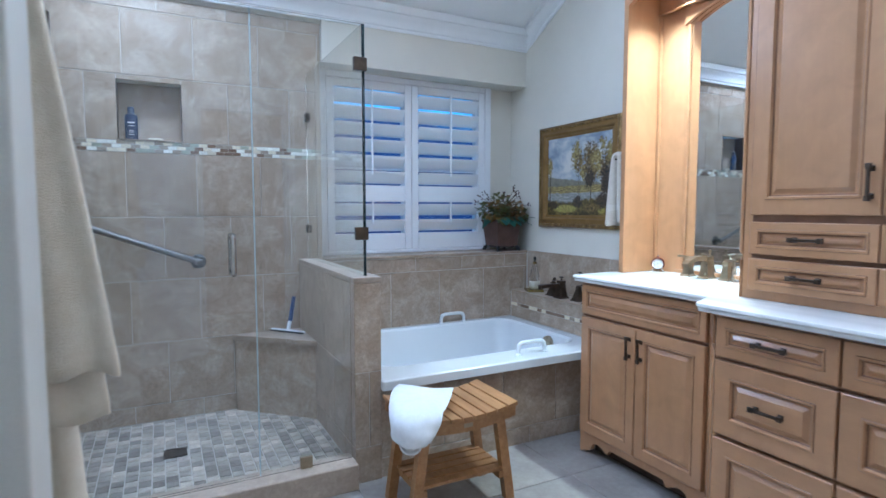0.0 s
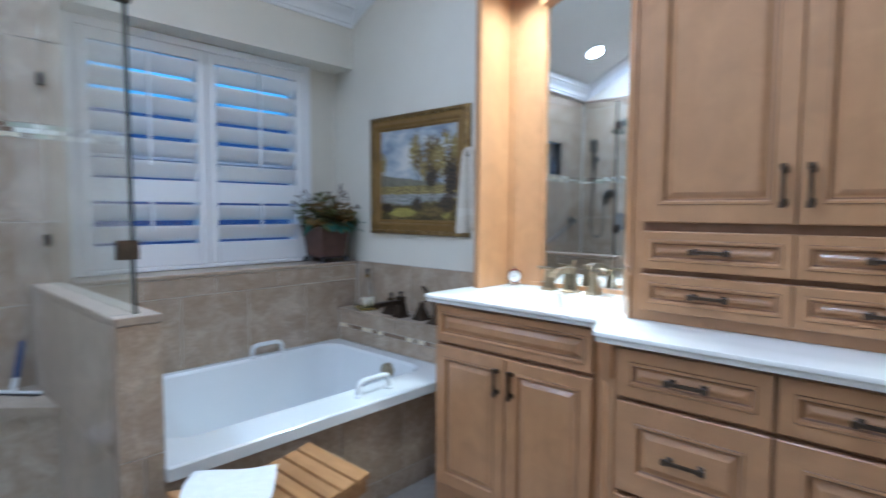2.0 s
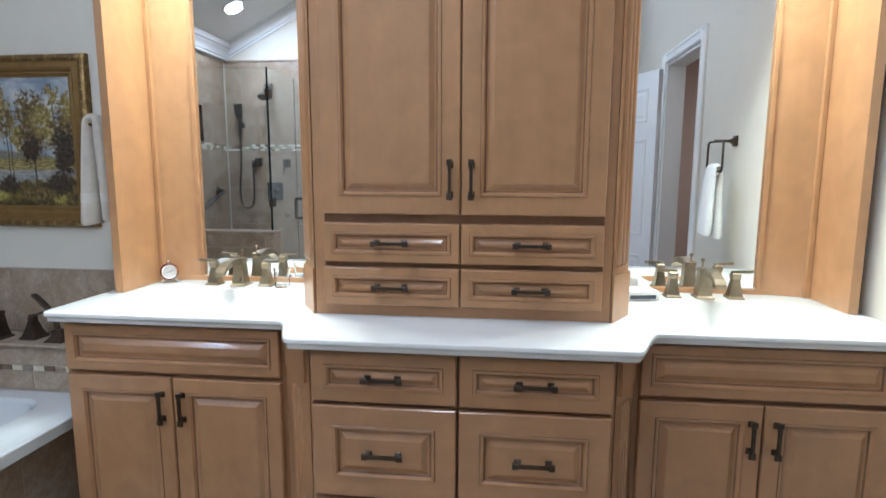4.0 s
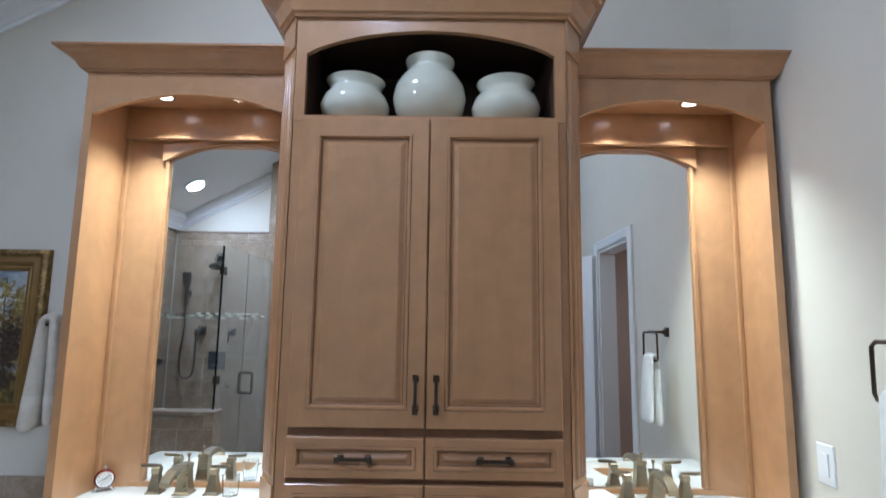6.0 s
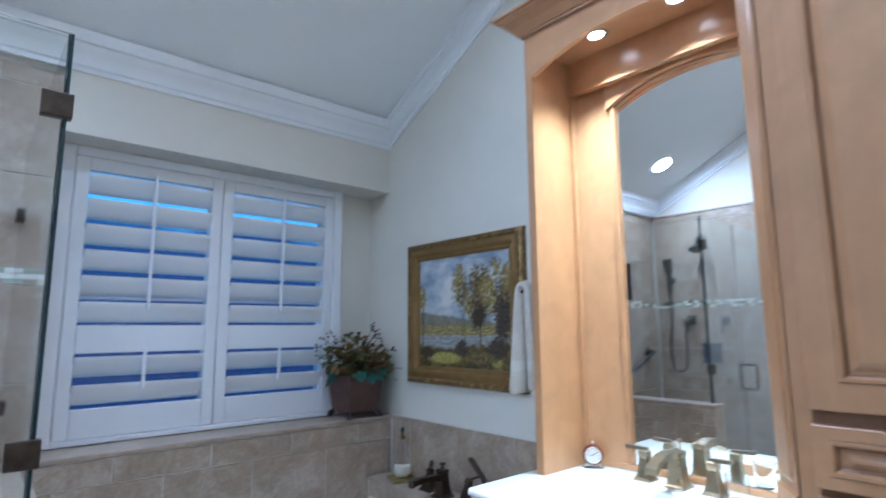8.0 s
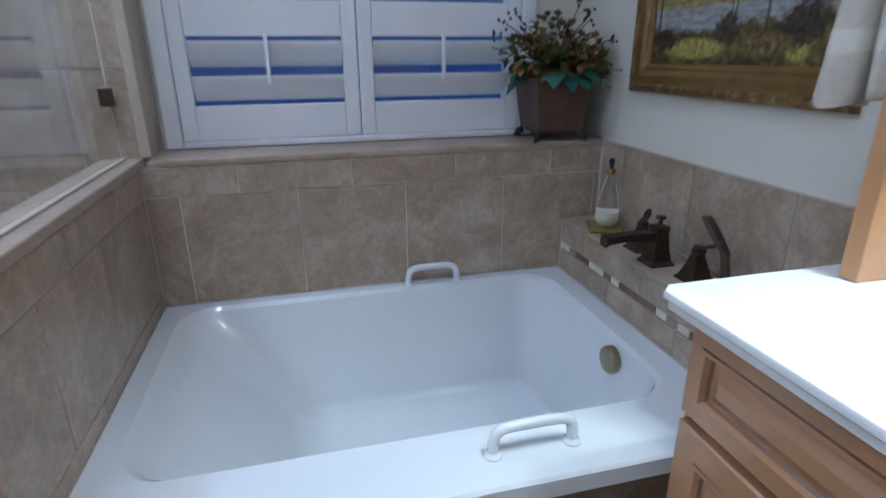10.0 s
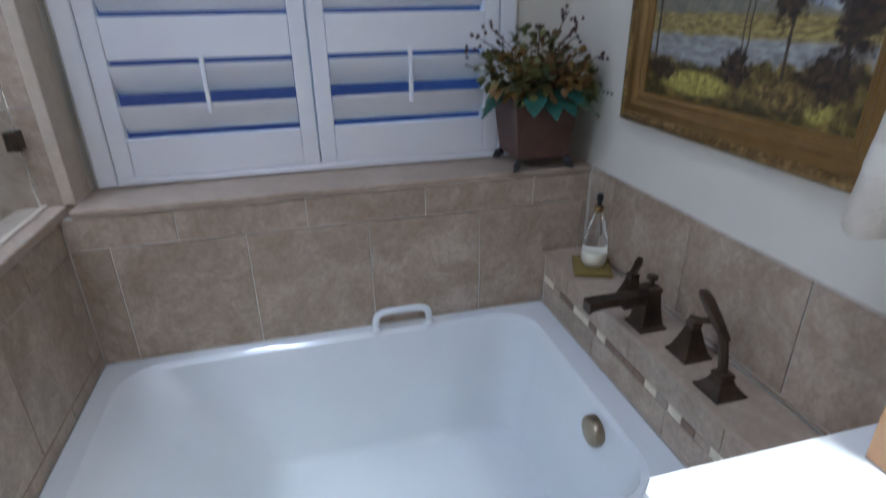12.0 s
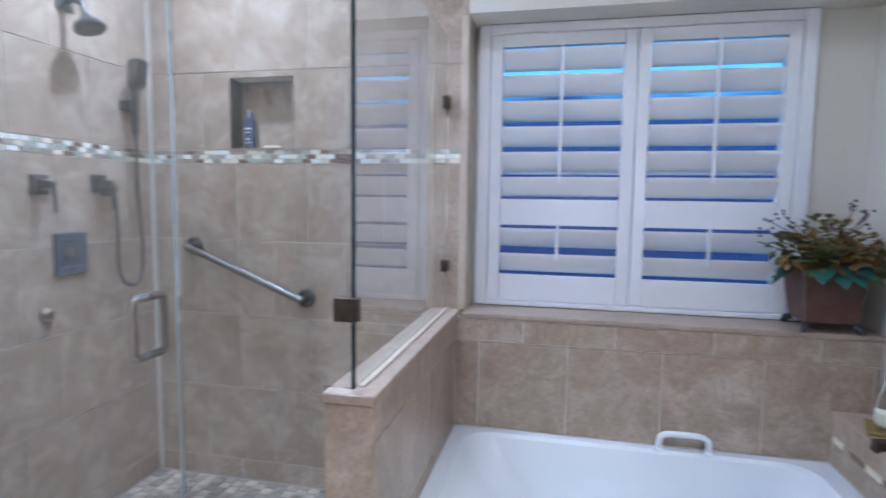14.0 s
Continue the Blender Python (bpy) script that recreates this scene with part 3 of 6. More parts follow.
# shower fittings on the west wall
def trim_lever(y, z, nm):
    t = thing(nm, (WX, y, z), "dark pewter shower valve with a lever handle", "shower valve", "shower valves")
    part("escutcheon", loft(rect_rings(east(WX), y - 0.036, y + 0.036, z - 0.036, z + 0.036, [(0, 0.0), (0, 0.005), (0.008, 0.012), (0.018, 0.016), (0.022, 0.045)])), PEWTER, t)
    part("lever", loft([[(WX + x, y + a, z + b) for a, b in ((-w, -w), (w, -w), (w, w), (-w, w))] for x, w in ((0.045, 0.012), (0.058, 0.014), (0.066, 0.010))]), PEWTER, t)
    part("lever_arm", tube([(WX + 0.058, y, z), (WX + 0.064, y + 0.005, z - 0.05), (WX + 0.060, y + 0.008, z - 0.10)], 0.010, 10, None, 0.006), PEWTER, t, smooth=50)


trim_lever(2.72, 1.40, "shower_valve")
trim_lever(2.98, 1.41, "shower_valve")
oj = thing("wall_outlet", (WX, 2.726, 0.926), "small round brass outlet on the shower wall", "wall outlet")
part("disc", lathe((WX, 2.726, 0.926), [(0.028, 0.0), (0.028, 0.006), (0.020, 0.012), (0.014, 0.022), (0.001, 0.023)], 20, 'x'), BRASS, oj, smooth=40)
tp = thing("control_plate", (WX, 2.82, 1.15), "square grey-blue control plate on the shower wall", "control plate")
part("plate", loft(rect_rings(east(WX), 2.765, 2.905, 1.06, 1.22, [(0, 0), (0, 0.006), (0.004, 0.010), (0.03, 0.010), (0.032, 0.008)])), GREYBLUE, tp)
part("button", lathe((WX + 0.009, 2.82, 1.145), [(0.02, 0.0), (0.02, 0.004), (0.016, 0.006), (0.001, 0.006)], 20, 'x'), STEEL, tp)
sh = thing("overhead_shower", (WX, 2.86, 2.03), "dark pewter shower head on a wall arm", "shower head")
part("flange", loft(rect_rings(east(WX), 2.825, 2.895, 2.045, 2.115, [(0, 0), (0, 0.005), (0.01, 0.011), (0.022, 0.014)])), PEWTER, sh)
part("arm", tube(smooth_path([(WX + 0.005, 2.86, 2.08), (WX + 0.04, 2.86, 2.085), (WX + 0.075, 2.86, 2.07), (WX + 0.09, 2.86, 2.03)], 5), 0.012, 12), PEWTER, sh, smooth=50)
b2 = lathe((0, 0, 0), [(0.012, 0.03), (0.020, 0.02), (0.030, 0.0), (0.060, -0.022), (0.066, -0.040), (0.060, -0.046), (0.001, -0.044)], 28)
bmesh.ops.transform(b2, verts=b2.verts[:], matrix=pose(WX + 0.098, 2.86, 2.01, 0, -20, 0) @ Matrix.Scale(0.85, 4))
part("head", b2, PEWTER, sh, smooth=40)
hs = thing("hand_shower", (WX, 3.0, 1.7), "dark pewter hand shower on a wall bracket with a hose", "hand shower")
hy = 3.12
part("bracket", box(WX, WX + 0.055, hy - 0.02, hy + 0.02, 1.72, 1.765, 0.004), PEWTER, hs)
part("wand", loft([[(WX + 0.06 + o + a * w, hy + b * w, z) for a, b in ((-1, -1), (1, -1), (1, 1), (-1, 1))] for z, w, o in ((1.62, 0.010, 0.0), (1.72, 0.011, 0.0), (1.80, 0.013, 0.004), (1.83, 0.026, 0.012), (1.92, 0.028, 0.024), (1.93, 0.022, 0.026))]), PEWTER, hs)
part("hose", tube(smooth_path([(WX + 0.06, hy, 1.62), (WX + 0.055, hy + 0.005, 1.4), (WX + 0.05, hy + 0.03, 1.15), (WX + 0.05, hy + 0.01, 1.01), (WX + 0.05, hy - 0.05, 0.985), (WX + 0.05, hy - 0.10, 1.05), (WX + 0.05, hy - 0.105, 1.25), (WX + 0.04, hy - 0.10, 1.36)], 6), 0.007, 8), PEWTER, hs, smooth=60)
part("hose_outlet", loft(rect_rings(east(WX), hy - 0.13, hy - 0.07, 1.36, 1.42, [(0, 0), (0, 0.005), (0.01, 0.012), (0.016, 0.04)])), PEWTER, hs)

# niche
bt = thing("shampoo_bottle", (-0.065, 3.335, NZ0 + 0.004), "navy blue shampoo bottle in the tiled niche", "bottle")
part("body", loft([circle((-0.065, 3.335, z), r, 20, 'z', r * 0.62) for r, z in ((0.026, NZ0 + 0.0045), (0.030, NZ0 + 0.008), (0.031, NZ0 + 0.12), (0.027, NZ0 + 0.135), (0.014, NZ0 + 0.14))]), NAVY, bt, smooth=40)
part("cap", lathe((-0.065, 3.335, NZ0 + 0.14), [(0.016, 0), (0.016, 0.032), (0.014, 0.035), (0.001, 0.035)], 18), GREYBLUE, bt, "pale grey cap", 40)
for k, (w, z) in enumerate(((0.034, 0.09), (0.028, 0.075), (0.022, 0.05), (0.022, 0.043), (0.026, 0.03))):
    part("label_line", box(-0.065 - w / 2, -0.065 + w / 2, 3.3145, 3.316, NZ0 + z, NZ0 + z + 0.003 + 0.004 * (k == 0)), TOWEL_W, bt, "pale printed line")
single("soap_bar", box(0.012, 0.082, 3.31, 3.35, NZ0 + 0.0045, NZ0 + 0.019, 0.006), SOAP, "white soap bar lying in the niche", "soap", smooth=40)

# squeegee on the bench
sq = thing("squeegee", (0.66, 3.2, 0.504), "white and blue shower squeegee leaning on the bench", "squeegee")
sqm = pose(0.69, 3.19, 0.5035, 0, 0, -50)
for nm, b2, mt in (("blade", box(-0.115, 0.115, -0.009, 0.009, 0.0005, 0.016, 0.003), TOWEL_W), ("rubber_lip", box(-0.117, 0.117, -0.0125, -0.0092, 0.001, 0.009), BLACK),
                   ("neck", tube([(0, 0.0, 0.010), (0.0, 0.008, 0.03), (0.0, 0.022, 0.062)], 0.011, 10), TOWEL_W), ("grip", tube([(0, 0.022, 0.062), (0.0, 0.042, 0.13), (0.0, 0.06, 0.20)], 0.013, 12, None, 0.011), SQUEE)):
    bmesh.ops.transform(b2, verts=b2.verts[:], matrix=sqm)
    part(nm, b2, mt, sq, smooth=50)

# floor drain
fd = thing("floor_drain", (0.08, 2.8, 0.067), "square dark bronze shower drain", "drain")
part("frame", loft(rect_rings(lambda u, v, d: (u, v, 0.067 + d), 0.03, 0.13, 2.75, 2.85, [(0, 0), (0, 0.003), (0.008, 0.003), (0.008, 0.001)])), BRONZE, fd)
for k in range(6):
    part("grate_bar", box(0.041 + k * 0.0135, 0.049 + k * 0.0135, 2.76, 2.84, 0.068, 0.0705), BRONZE, fd)

# ---------------------------------------------------------------- bath
tub = thing("bathtub", (1.59, 2.72, 0), "white acrylic drop-in bathtub with a flat rim", "bathtub")


def rrect(x0, x1, y0, y1, r, z, n=6):
    out = []
    for cx, cy, a0 in ((x1 - r, y1 - r, 0), (x0 + r, y1 - r, 90), (x0 + r, y0 + r, 180), (x1 - r, y0 + r, 270)):
        for k in range(n + 1):
            a = radians(a0 + 90 * k / n)
            out.append((cx + r * math.cos(a), cy + r * math.sin(a), z))
    return out


TX0, TX1, TY0, TY1 = 0.9025, 2.263, 2.212, 3.2135
rings = [rrect(TX0, TX1, TY0, TY1, 0.012, RIM - 0.045), rrect(TX0, TX1, TY0, TY1, 0.012, RIM - 0.006), rrect(TX0 + 0.006, TX1 - 0.006, TY0 + 0.006, TY1 - 0.006, 0.012, RIM),
         rrect(TX0 + 0.06, TX1 - 0.075, TY0 + 0.18, TY1 - 0.04, 0.11, RIM), rrect(TX0 + 0.075, TX1 - 0.085, TY0 + 0.193, TY1 - 0.052, 0.11, RIM - 0.012),
         rrect(TX0 + 0.16, TX1 - 0.105, TY0 + 0.21, TY1 - 0.075, 0.12, RIM - 0.13), rrect(TX0 + 0.30, TX1 - 0.135, TY0 + 0.225, TY1 - 0.10, 0.11, 0.20),
         rrect(TX0 + 0.365, TX1 - 0.150, TY0 + 0.24, TY1 - 0.125, 0.08, 0.095), rrect(TX0 + 0.385, TX1 - 0.160, TY0 + 0.25, TY1 - 0.14, 0.07, 0.074), rrect(TX0 + 0.41, TX1 - 0.175, TY0 + 0.265, TY1 - 0.155, 0.06, 0.066)]
part("basin", loft(rings, cap0=False), ACRYLIC, tub, smooth=30)
part("overflow", lathe((TX1 - 0.103, 2.655, 0.395), [(0.040, 0.01), (0.040, -0.008), (0.036, -0.014), (0.030, -0.015), (0.012, -0.019), (0.001, -0.019)], 28, 'x'), BRASS, tub, "antique brass overflow plate", 40)
part("drain", lathe((2.0, 2.69, 0.066), [(0.036, 0), (0.036, 0.004), (0.03, 0.006), (0.022, 0.006), (0.022, 0.022), (0.016, 0.026), (0.001, 0.027)], 24), BRONZE, tub, "dark bronze waste", 40)
for y in (3.175, 2.30):
    h = part("grab_handle", tube(smooth_path([(1.685, y, RIM), (1.685, y, RIM + 0.03), (1.692, y, RIM + 0.052), (1.715, y, RIM + 0.062), (1.77, y, RIM + 0.063), (1.825, y, RIM + 0.062), (1.848, y, RIM + 0.052), (1.855, y, RIM + 0.03), (1.855, y, RIM)], 4), 0.0115, 12), ACRYLIC, tub, "ivory grab handle", 60)
    for x in (1.685, 1.855):
        part("foot", lathe((x, y, RIM), [(0.019, 0.0), (0.019, 0.004), (0.013, 0.009), (0.011, 0.012)], 16), ACRYLIC, h, smooth=40)
single("bath_base", box(HX1, 2.262, 2.255, 2.30, 0, RIM - 0.046), GROUT, "mortar backing of the bath apron", "apron", "structure")
DX = 2.252
single("bath_deck", box(DX + 0.012, EX - 0.001, 2.06, 3.214, 0, 0.635), GROUT, "mortar core of the tap deck", "deck", "structure")
single("bath_deck_top", box(DX - 0.003, EX - 0.012, 2.061, 3.199, 0.6355, 0.651, 0.004), CAP, "beige stone top of the tap deck", "deck", "structure")
single("window_sill", box(0.931, EX - 0.0005, 3.2085, 3.439, SILL - 0.019, SILL, 0.004), CAP, "beige stone sill under the window", "sill", "structure")
single("wall_tile_backing", box(EX - 0.008, EX - 0.0005, 2.061, 3.21, 0.6515, SILL + 0.002), GROUT, "mortar behind the bath splashback", "wall", "structure")


def square_post(c, steps, nm, mat_, parent, label=""):
    return part(nm, loft([[(c[0] + a * w, c[1] + b * w, c[2] + h) for a, b in ((-1, -1), (1, -1), (1, 1), (-1, 1))] for w, h in steps]), mat_, parent, label)


DZ = 0.6515


def lever(c, direction, length, parent, mat_, up=0.012):
    d = Vector(direction).normalized()
    s = Vector((-d.y, d.x, 0))
    c = Vector(c)
    rows = []
    for k, w, h in ((-0.012, 0.008, 0), (0.2 * length, 0.009, 0.002), (0.7 * length, 0.011, up * 0.7), (length, 0.008, up)):
        p = c + d * k + Vector((0, 0, h))
        rows.append([p + s * w + Vector((0, 0, -0.004)), p - s * w + Vector((0, 0, -0.004)), p - s * w * 0.8 + Vector((0, 0, 0.005)), p + s * w * 0.8 + Vector((0, 0, 0.005))])
    return part("lever", loft(rows), mat_, parent)


tf = thing("bath_filler", (2.31, 2.70, DZ), "dark bronze bath spout on the stone deck", "bath tap")
square_post((2.305, 2.71, DZ), [(0.036, 0), (0.036, 0.005), (0.029, 0.012), (0.022, 0.05), (0.018, 0.095), (0.020, 0.10), (0.020, 0.107), (0.015, 0.112)], "base", BRONZE, tf)
part("spout", loft([[(x, 2.71 + a * w, z + b * h) for a, b in ((-1, -1), (1, -1), (1, 1), (-1, 1))] for x, z, w, h in ((2.305, DZ + 0.078, 0.016, 0.014), (2.25, DZ + 0.084, 0.015, 0.011), (2.19, DZ + 0.086, 0.016, 0.010), (2.145, DZ + 0.083, 0.017, 0.011), (2.136, DZ + 0.078, 0.017, 0.014))]), BRONZE, tf)
part("diverter", lathe((2.305, 2.71, DZ + 0.112), [(0.006, 0), (0.006, 0.014), (0.014, 0.018), (0.014, 0.025), (0.002, 0.027)], 14), BRONZE, tf)
for c, d in (((2.330, 2.822, DZ), (0.6, 0.5, 0)), ((2.328, 2.575, DZ), (0.4, -0.7, 0))):
    t = thing("bath_tap_handle", c, "dark bronze flared bath tap handle", "tap handle", "bath taps")
    square_post(c, [(0.036, 0.0), (0.036, 0.004), (0.029, 0.012), (0.021, 0.036), (0.014, 0.062), (0.011, 0.074), (0.013, 0.078), (0.012, 0.086), (0.008, 0.089)], "base", BRONZE, t)
    lever((c[0], c[1], c[2] + 0.090), d, 0.052, t, BRONZE, 0.018)
t = thing("bath_hand_shower", (2.305, 2.445, DZ), "dark bronze hand shower leaning in its deck socket", "hand shower")
square_post((2.305, 2.445, DZ), [(0.037, 0), (0.037, 0.004), (0.030, 0.010), (0.019, 0.024), (0.015, 0.036), (0.017, 0.040), (0.015, 0.046)], "socket", BRONZE, t)
part("wand", loft([[(x + a_ * 0.0098, y + b_ * 0.0098, DZ + z) for a_, b_ in ((-1, -0.4), (-0.4, -1), (0.4, -1), (1, -0.4), (1, 0.4), (0.4, 1), (-0.4, 1), (-1, 0.4))] for x, y, z in ((2.305, 2.445, 0.03), (2.309, 2.456, 0.07), (2.314, 2.472, 0.105), (2.314, 2.478, 0.116))]), BRONZE, t, smooth=30)
part("head", loft([[(x + a_ * w, y + b_ * d_, DZ + z) for a_, b_ in ((-1, -0.5), (-0.6, -1), (0.6, -1), (1, -0.5), (1, 0.5), (0.6, 1), (-0.6, 1), (-1, 0.5))] for x, y, z, w, d_ in ((2.316, 2.472, 0.108, 0.010, 0.011), (2.314, 2.484, 0.122, 0.0125, 0.011), (2.308, 2.506, 0.150, 0.0145, 0.010), (2.302, 2.528, 0.178, 0.0140, 0.009), (2.300, 2.535, 0.187, 0.010, 0.007))]), BRONZE, t, smooth=30)

sd = thing("soap_dispenser", (2.335, 3.03, DZ + 0.014), "clear glass soap dispenser half full of cream soap", "soap dispenser")
cS = (2.335, 3.03, DZ + 0.0145)
part("bottle", lathe(cS, [(0.022, 0.0), (0.030, 0.004), (0.038, 0.018), (0.039, 0.040), (0.033, 0.085), (0.024, 0.13), (0.016, 0.155), (0.013, 0.165), (0.013, 0.172)], 24), CLEAR, sd, smooth=40).visible_shadow = False
part("soap", lathe(cS, [(0.020, 0.003), (0.028, 0.007), (0.0355, 0.020), (0.0365, 0.042), (0.0355, 0.050), (0.001, 0.051)], 24), SOAP, sd, "cream liquid soap", 40)
part("collar", lathe(cS, [(0.014, 0.172), (0.015, 0.186), (0.011, 0.190)], 16), GOLD, sd, "gold collar")
part("pump", lathe(cS, [(0.006, 0.190), (0.006, 0.202), (0.009, 0.204), (0.009, 0.222), (0.003, 0.225)], 14), BLACK, sd, "black pump head")
ty = Matrix.Rotation(radians(-24), 3, 'Z')
single("soap_tray", loft(rect_rings(lambda u, v, d: tuple(Vector((2.332, 3.032, DZ)) + ty @ Vector((u, v, d))), -0.055, 0.055, -0.062, 0.062, [(0.004, 0.0005), (0.0, 0.004), (0.0, 0.013), (0.004, 0.014), (0.010, 0.012)])), TRAY, "small gold tray on the tap deck", "tray")
# ---------------------------------------------------------------- vanity
VC = 0.83                       # its centre line
FX, BX = 1.905, 1.745           # faces of the outer and the middle units
ZT, ZB = 0.863, 0.11
MC = 0.814                      # centre line of the drawer unit


def base_unit(y0, y1):
    cab = thing("vanity_cabinet", (2.1, (y0 + y1) / 2, 0), "honey maple vanity cabinet with two raised-panel doors", "cabinet", "vanity base cabinets")
    part("carcass", box(FX + 0.002, EX - 0.001, y0, y1, ZB - 0.03, 0.765), MAPLE, cab)
    part("face_frame", box(FX + 0.002, FX + 0.024, y0, y1, 0.7655, ZT), MAPLE_H, cab)
    for ya in (y0, y1 - 0.02):
        part("end_panel", box(FX + 0.0245, EX - 0.001, ya, ya + 0.02, 0.7655, ZT), MAPLE, cab)
    m = west(FX)
    part("false_drawer", panel_front(m, y0 + 0.012, y1 - 0.012, 0.706, 0.852, 0.038), [MAPLE_H, GLAZE_SHADE], cab)
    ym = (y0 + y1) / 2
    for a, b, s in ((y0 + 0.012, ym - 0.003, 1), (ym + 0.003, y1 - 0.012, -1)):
        d = part("door", panel_front(m, a, b, 0.115, 0.69, 0.056), [MAPLE, GLAZE_SHADE], cab)
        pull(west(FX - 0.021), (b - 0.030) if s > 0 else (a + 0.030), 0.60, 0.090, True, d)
    # strip behind the gap: glaze and the gap's shade as one dark colour
    part("glazed_rail", box(FX - 0.0005, FX + 0.0018, y0 + 0.012, y1 - 0.012, 0.6905, 0.7055), GLAZE_SHADE, cab, "dark glazed rail, with the gap's shade in its colour")
    # footed toe board with a scalloped lower edge
    pts = [(y0 + 0.002, 0.001)]
    n = 40
    for k in range(n + 1):
        t = k / n
        y = y0 + 0.075 + t * (y1 - y0 - 0.15)
        e = min(t, 1 - t)
        z = 0.055 + 0.018 * math.sin(min(e * 14, 2.6) * 1.35) if e < 0.22 else 0.075
        if e < 0.02:
            z = 0.03
        pts.append((y, z))
    pts += [(y1 - 0.002, 0.001), (y1 - 0.002, ZB), (y0 + 0.002, ZB)]
    part("toe_board", loft([[(x, y, z) for y, z in pts] for x in (FX - 0.004, FX + 0.016)]), MAPLE_H, cab)
    part("end_foot", box(FX + 0.017, FX + 0.06, y1 - 0.022, y1 - 0.003, 0.0, ZB - 0.031), MAPLE, cab)
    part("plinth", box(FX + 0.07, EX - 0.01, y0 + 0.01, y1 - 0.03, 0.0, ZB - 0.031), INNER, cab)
    return cab


base_unit(1.346, 2.060)
base_unit(-0.350, 0.332)

mid = thing("vanity_drawer_cabinet", (2.0, MC, 0), "honey maple vanity drawer unit with six drawers", "cabinet", "vanity base cabinets")
part("carcass", box(BX + 0.002, EX - 0.001, MC - 0.398, MC + 0.398, 0.09, ZT), MAPLE, mid)
part("plinth", box(BX + 0.05, EX - 0.01, MC - 0.38, MC + 0.38, 0, 0.089), MAPLE_H, mid)
m = west(BX)
for a, b in ((MC - 0.388, MC - 0.004), (MC + 0.004, MC + 0.388)):
    for z0, z1 in ((0.716, 0.852), (0.448, 0.703), (0.105, 0.434)):
        d = part("drawer_front", panel_front(m, a, b, z0, z1, 0.046 if z1 > 0.8 else 0.066), [MAPLE_H, GLAZE_SHADE], mid)
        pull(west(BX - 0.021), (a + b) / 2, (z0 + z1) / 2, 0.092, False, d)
# dark strips put the shade between the drawers into the glaze colour
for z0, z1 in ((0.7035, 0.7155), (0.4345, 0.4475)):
    part("glazed_rail", box(BX - 0.0005, BX + 0.0018, MC - 0.389, MC + 0.389, z0, z1), GLAZE_SHADE, mid, "dark glazed rail, with the gap's shade in its colour")
part("glazed_stile", box(BX - 0.0006, BX + 0.0016, MC - 0.0035, MC + 0.0035, 0.11, 0.852), GLAZE_SHADE, mid, "dark glazed stile, with the gap's shade in its colour")
for s in (-1, 1):
    # slanted fluted pilaster between the two depths
    a, b = (BX, MC + s * 0.400), (FX, MC + (0.531 if s > 0 else -0.481))
    poly = [a, b, (EX - 0.02, b[1]), (EX - 0.02, a[1])]
    pil = part("pilaster", loft([[(x, y, z) for x, y in poly] for z in (0.0, ZT)]), MAPLE, mid, "slanted fluted corner pilaster")
    u = Vector((b[0] - a[0], b[1] - a[1], 0)).normalized()
    nrm = Vector((u.y, -u.x, 0))
    if nrm.x > 0:
        nrm = -nrm
    L = Vector((b[0] - a[0], b[1] - a[1], 0)).length
    for k in (-1, 0, 1):
        c = Vector((a[0], a[1], 0)) + u * (L / 2 + k * 0.026)
        rr = []
        for z in (0.14, 0.15, 0.70, 0.71):
            w = 0.0095 if 0.14 < z < 0.71 else 0.004
            rr.append([c + u * (w * math.cos(t)) + nrm * (w * 0.8 * math.sin(t)) + Vector((0, 0, z)) for t in [math.pi * i / 8 for i in range(9)]])
        part("reed", loft(rr), MAPLE, pil, smooth=60)
    for z0, z1 in ((0.745, 0.85), (0.0, 0.11)):
        c0 = Vector((a[0], a[1], 0)) + u * 0.02
        c1 = Vector((a[0], a[1], 0)) + u * (L - 0.02)
        part("block", loft([[c0 + nrm * 0.001, c1 + nrm * 0.001, c1 + nrm * 0.008, c0 + nrm * 0.008] and [p + Vector((0, 0, z)) for p in (c0 + nrm * 0.001, c1 + nrm * 0.001, c1 + nrm * 0.008, c0 + nrm * 0.008)] for z in (z0 + 0.004, z1)]), MAPLE, pil)

# counter with two oval basins
CX, CB = 1.852, 1.690


def front_edge():
    pts = []
    steps = 10
    for s in (-1, 1):
        seg = []
        for k in range(steps + 1):
            t = k / steps
            e = t * t * (3 - 2 * t)
            seg.append((CX + (CB - CX) * e, MC + s * (0.528 - 0.092 * t)))
        pts.append(seg)
    return pts[0] + pts[1][::-1]


outer = [(EX - 0.002, SY + 0.003), (CX, SY + 0.003)] + front_edge() + [(CX, 2.078), (CX + 0.018, 2.096), (EX - 0.002, 2.096)]
SINKS = [(2.07, 1.685), (2.07, 0.0)]


def inset(poly, d):
    n = len(poly)
    c = []
    area = sum(poly[i][0] * poly[(i + 1) % n][1] - poly[(i + 1) % n][0] * poly[i][1] for i in range(n))
    sg = 1 if area > 0 else -1
    for i in range(n):
        p0, p1, p2 = Vector(poly[i - 1]), Vector(poly[i]), Vector(poly[(i + 1) % n])
        e0, e1 = (p1 - p0).normalized(), (p2 - p1).normalized()
        n0, n1 = Vector((-e0.y, e0.x)) * sg, Vector((-e1.y, e1.x)) * sg
        b = (n0 + n1).normalized()
        c.append(tuple(p1 + b * d / max(0.35, b.dot(n0))))
    return c


def oval(c, z, f=1.0, n=48):
    return [(c[0] + 0.165 * f * math.cos(2 * math.pi * i / n), c[1] + 0.235 * f * math.sin(2 * math.pi * i / n), z) for i in range(n)]


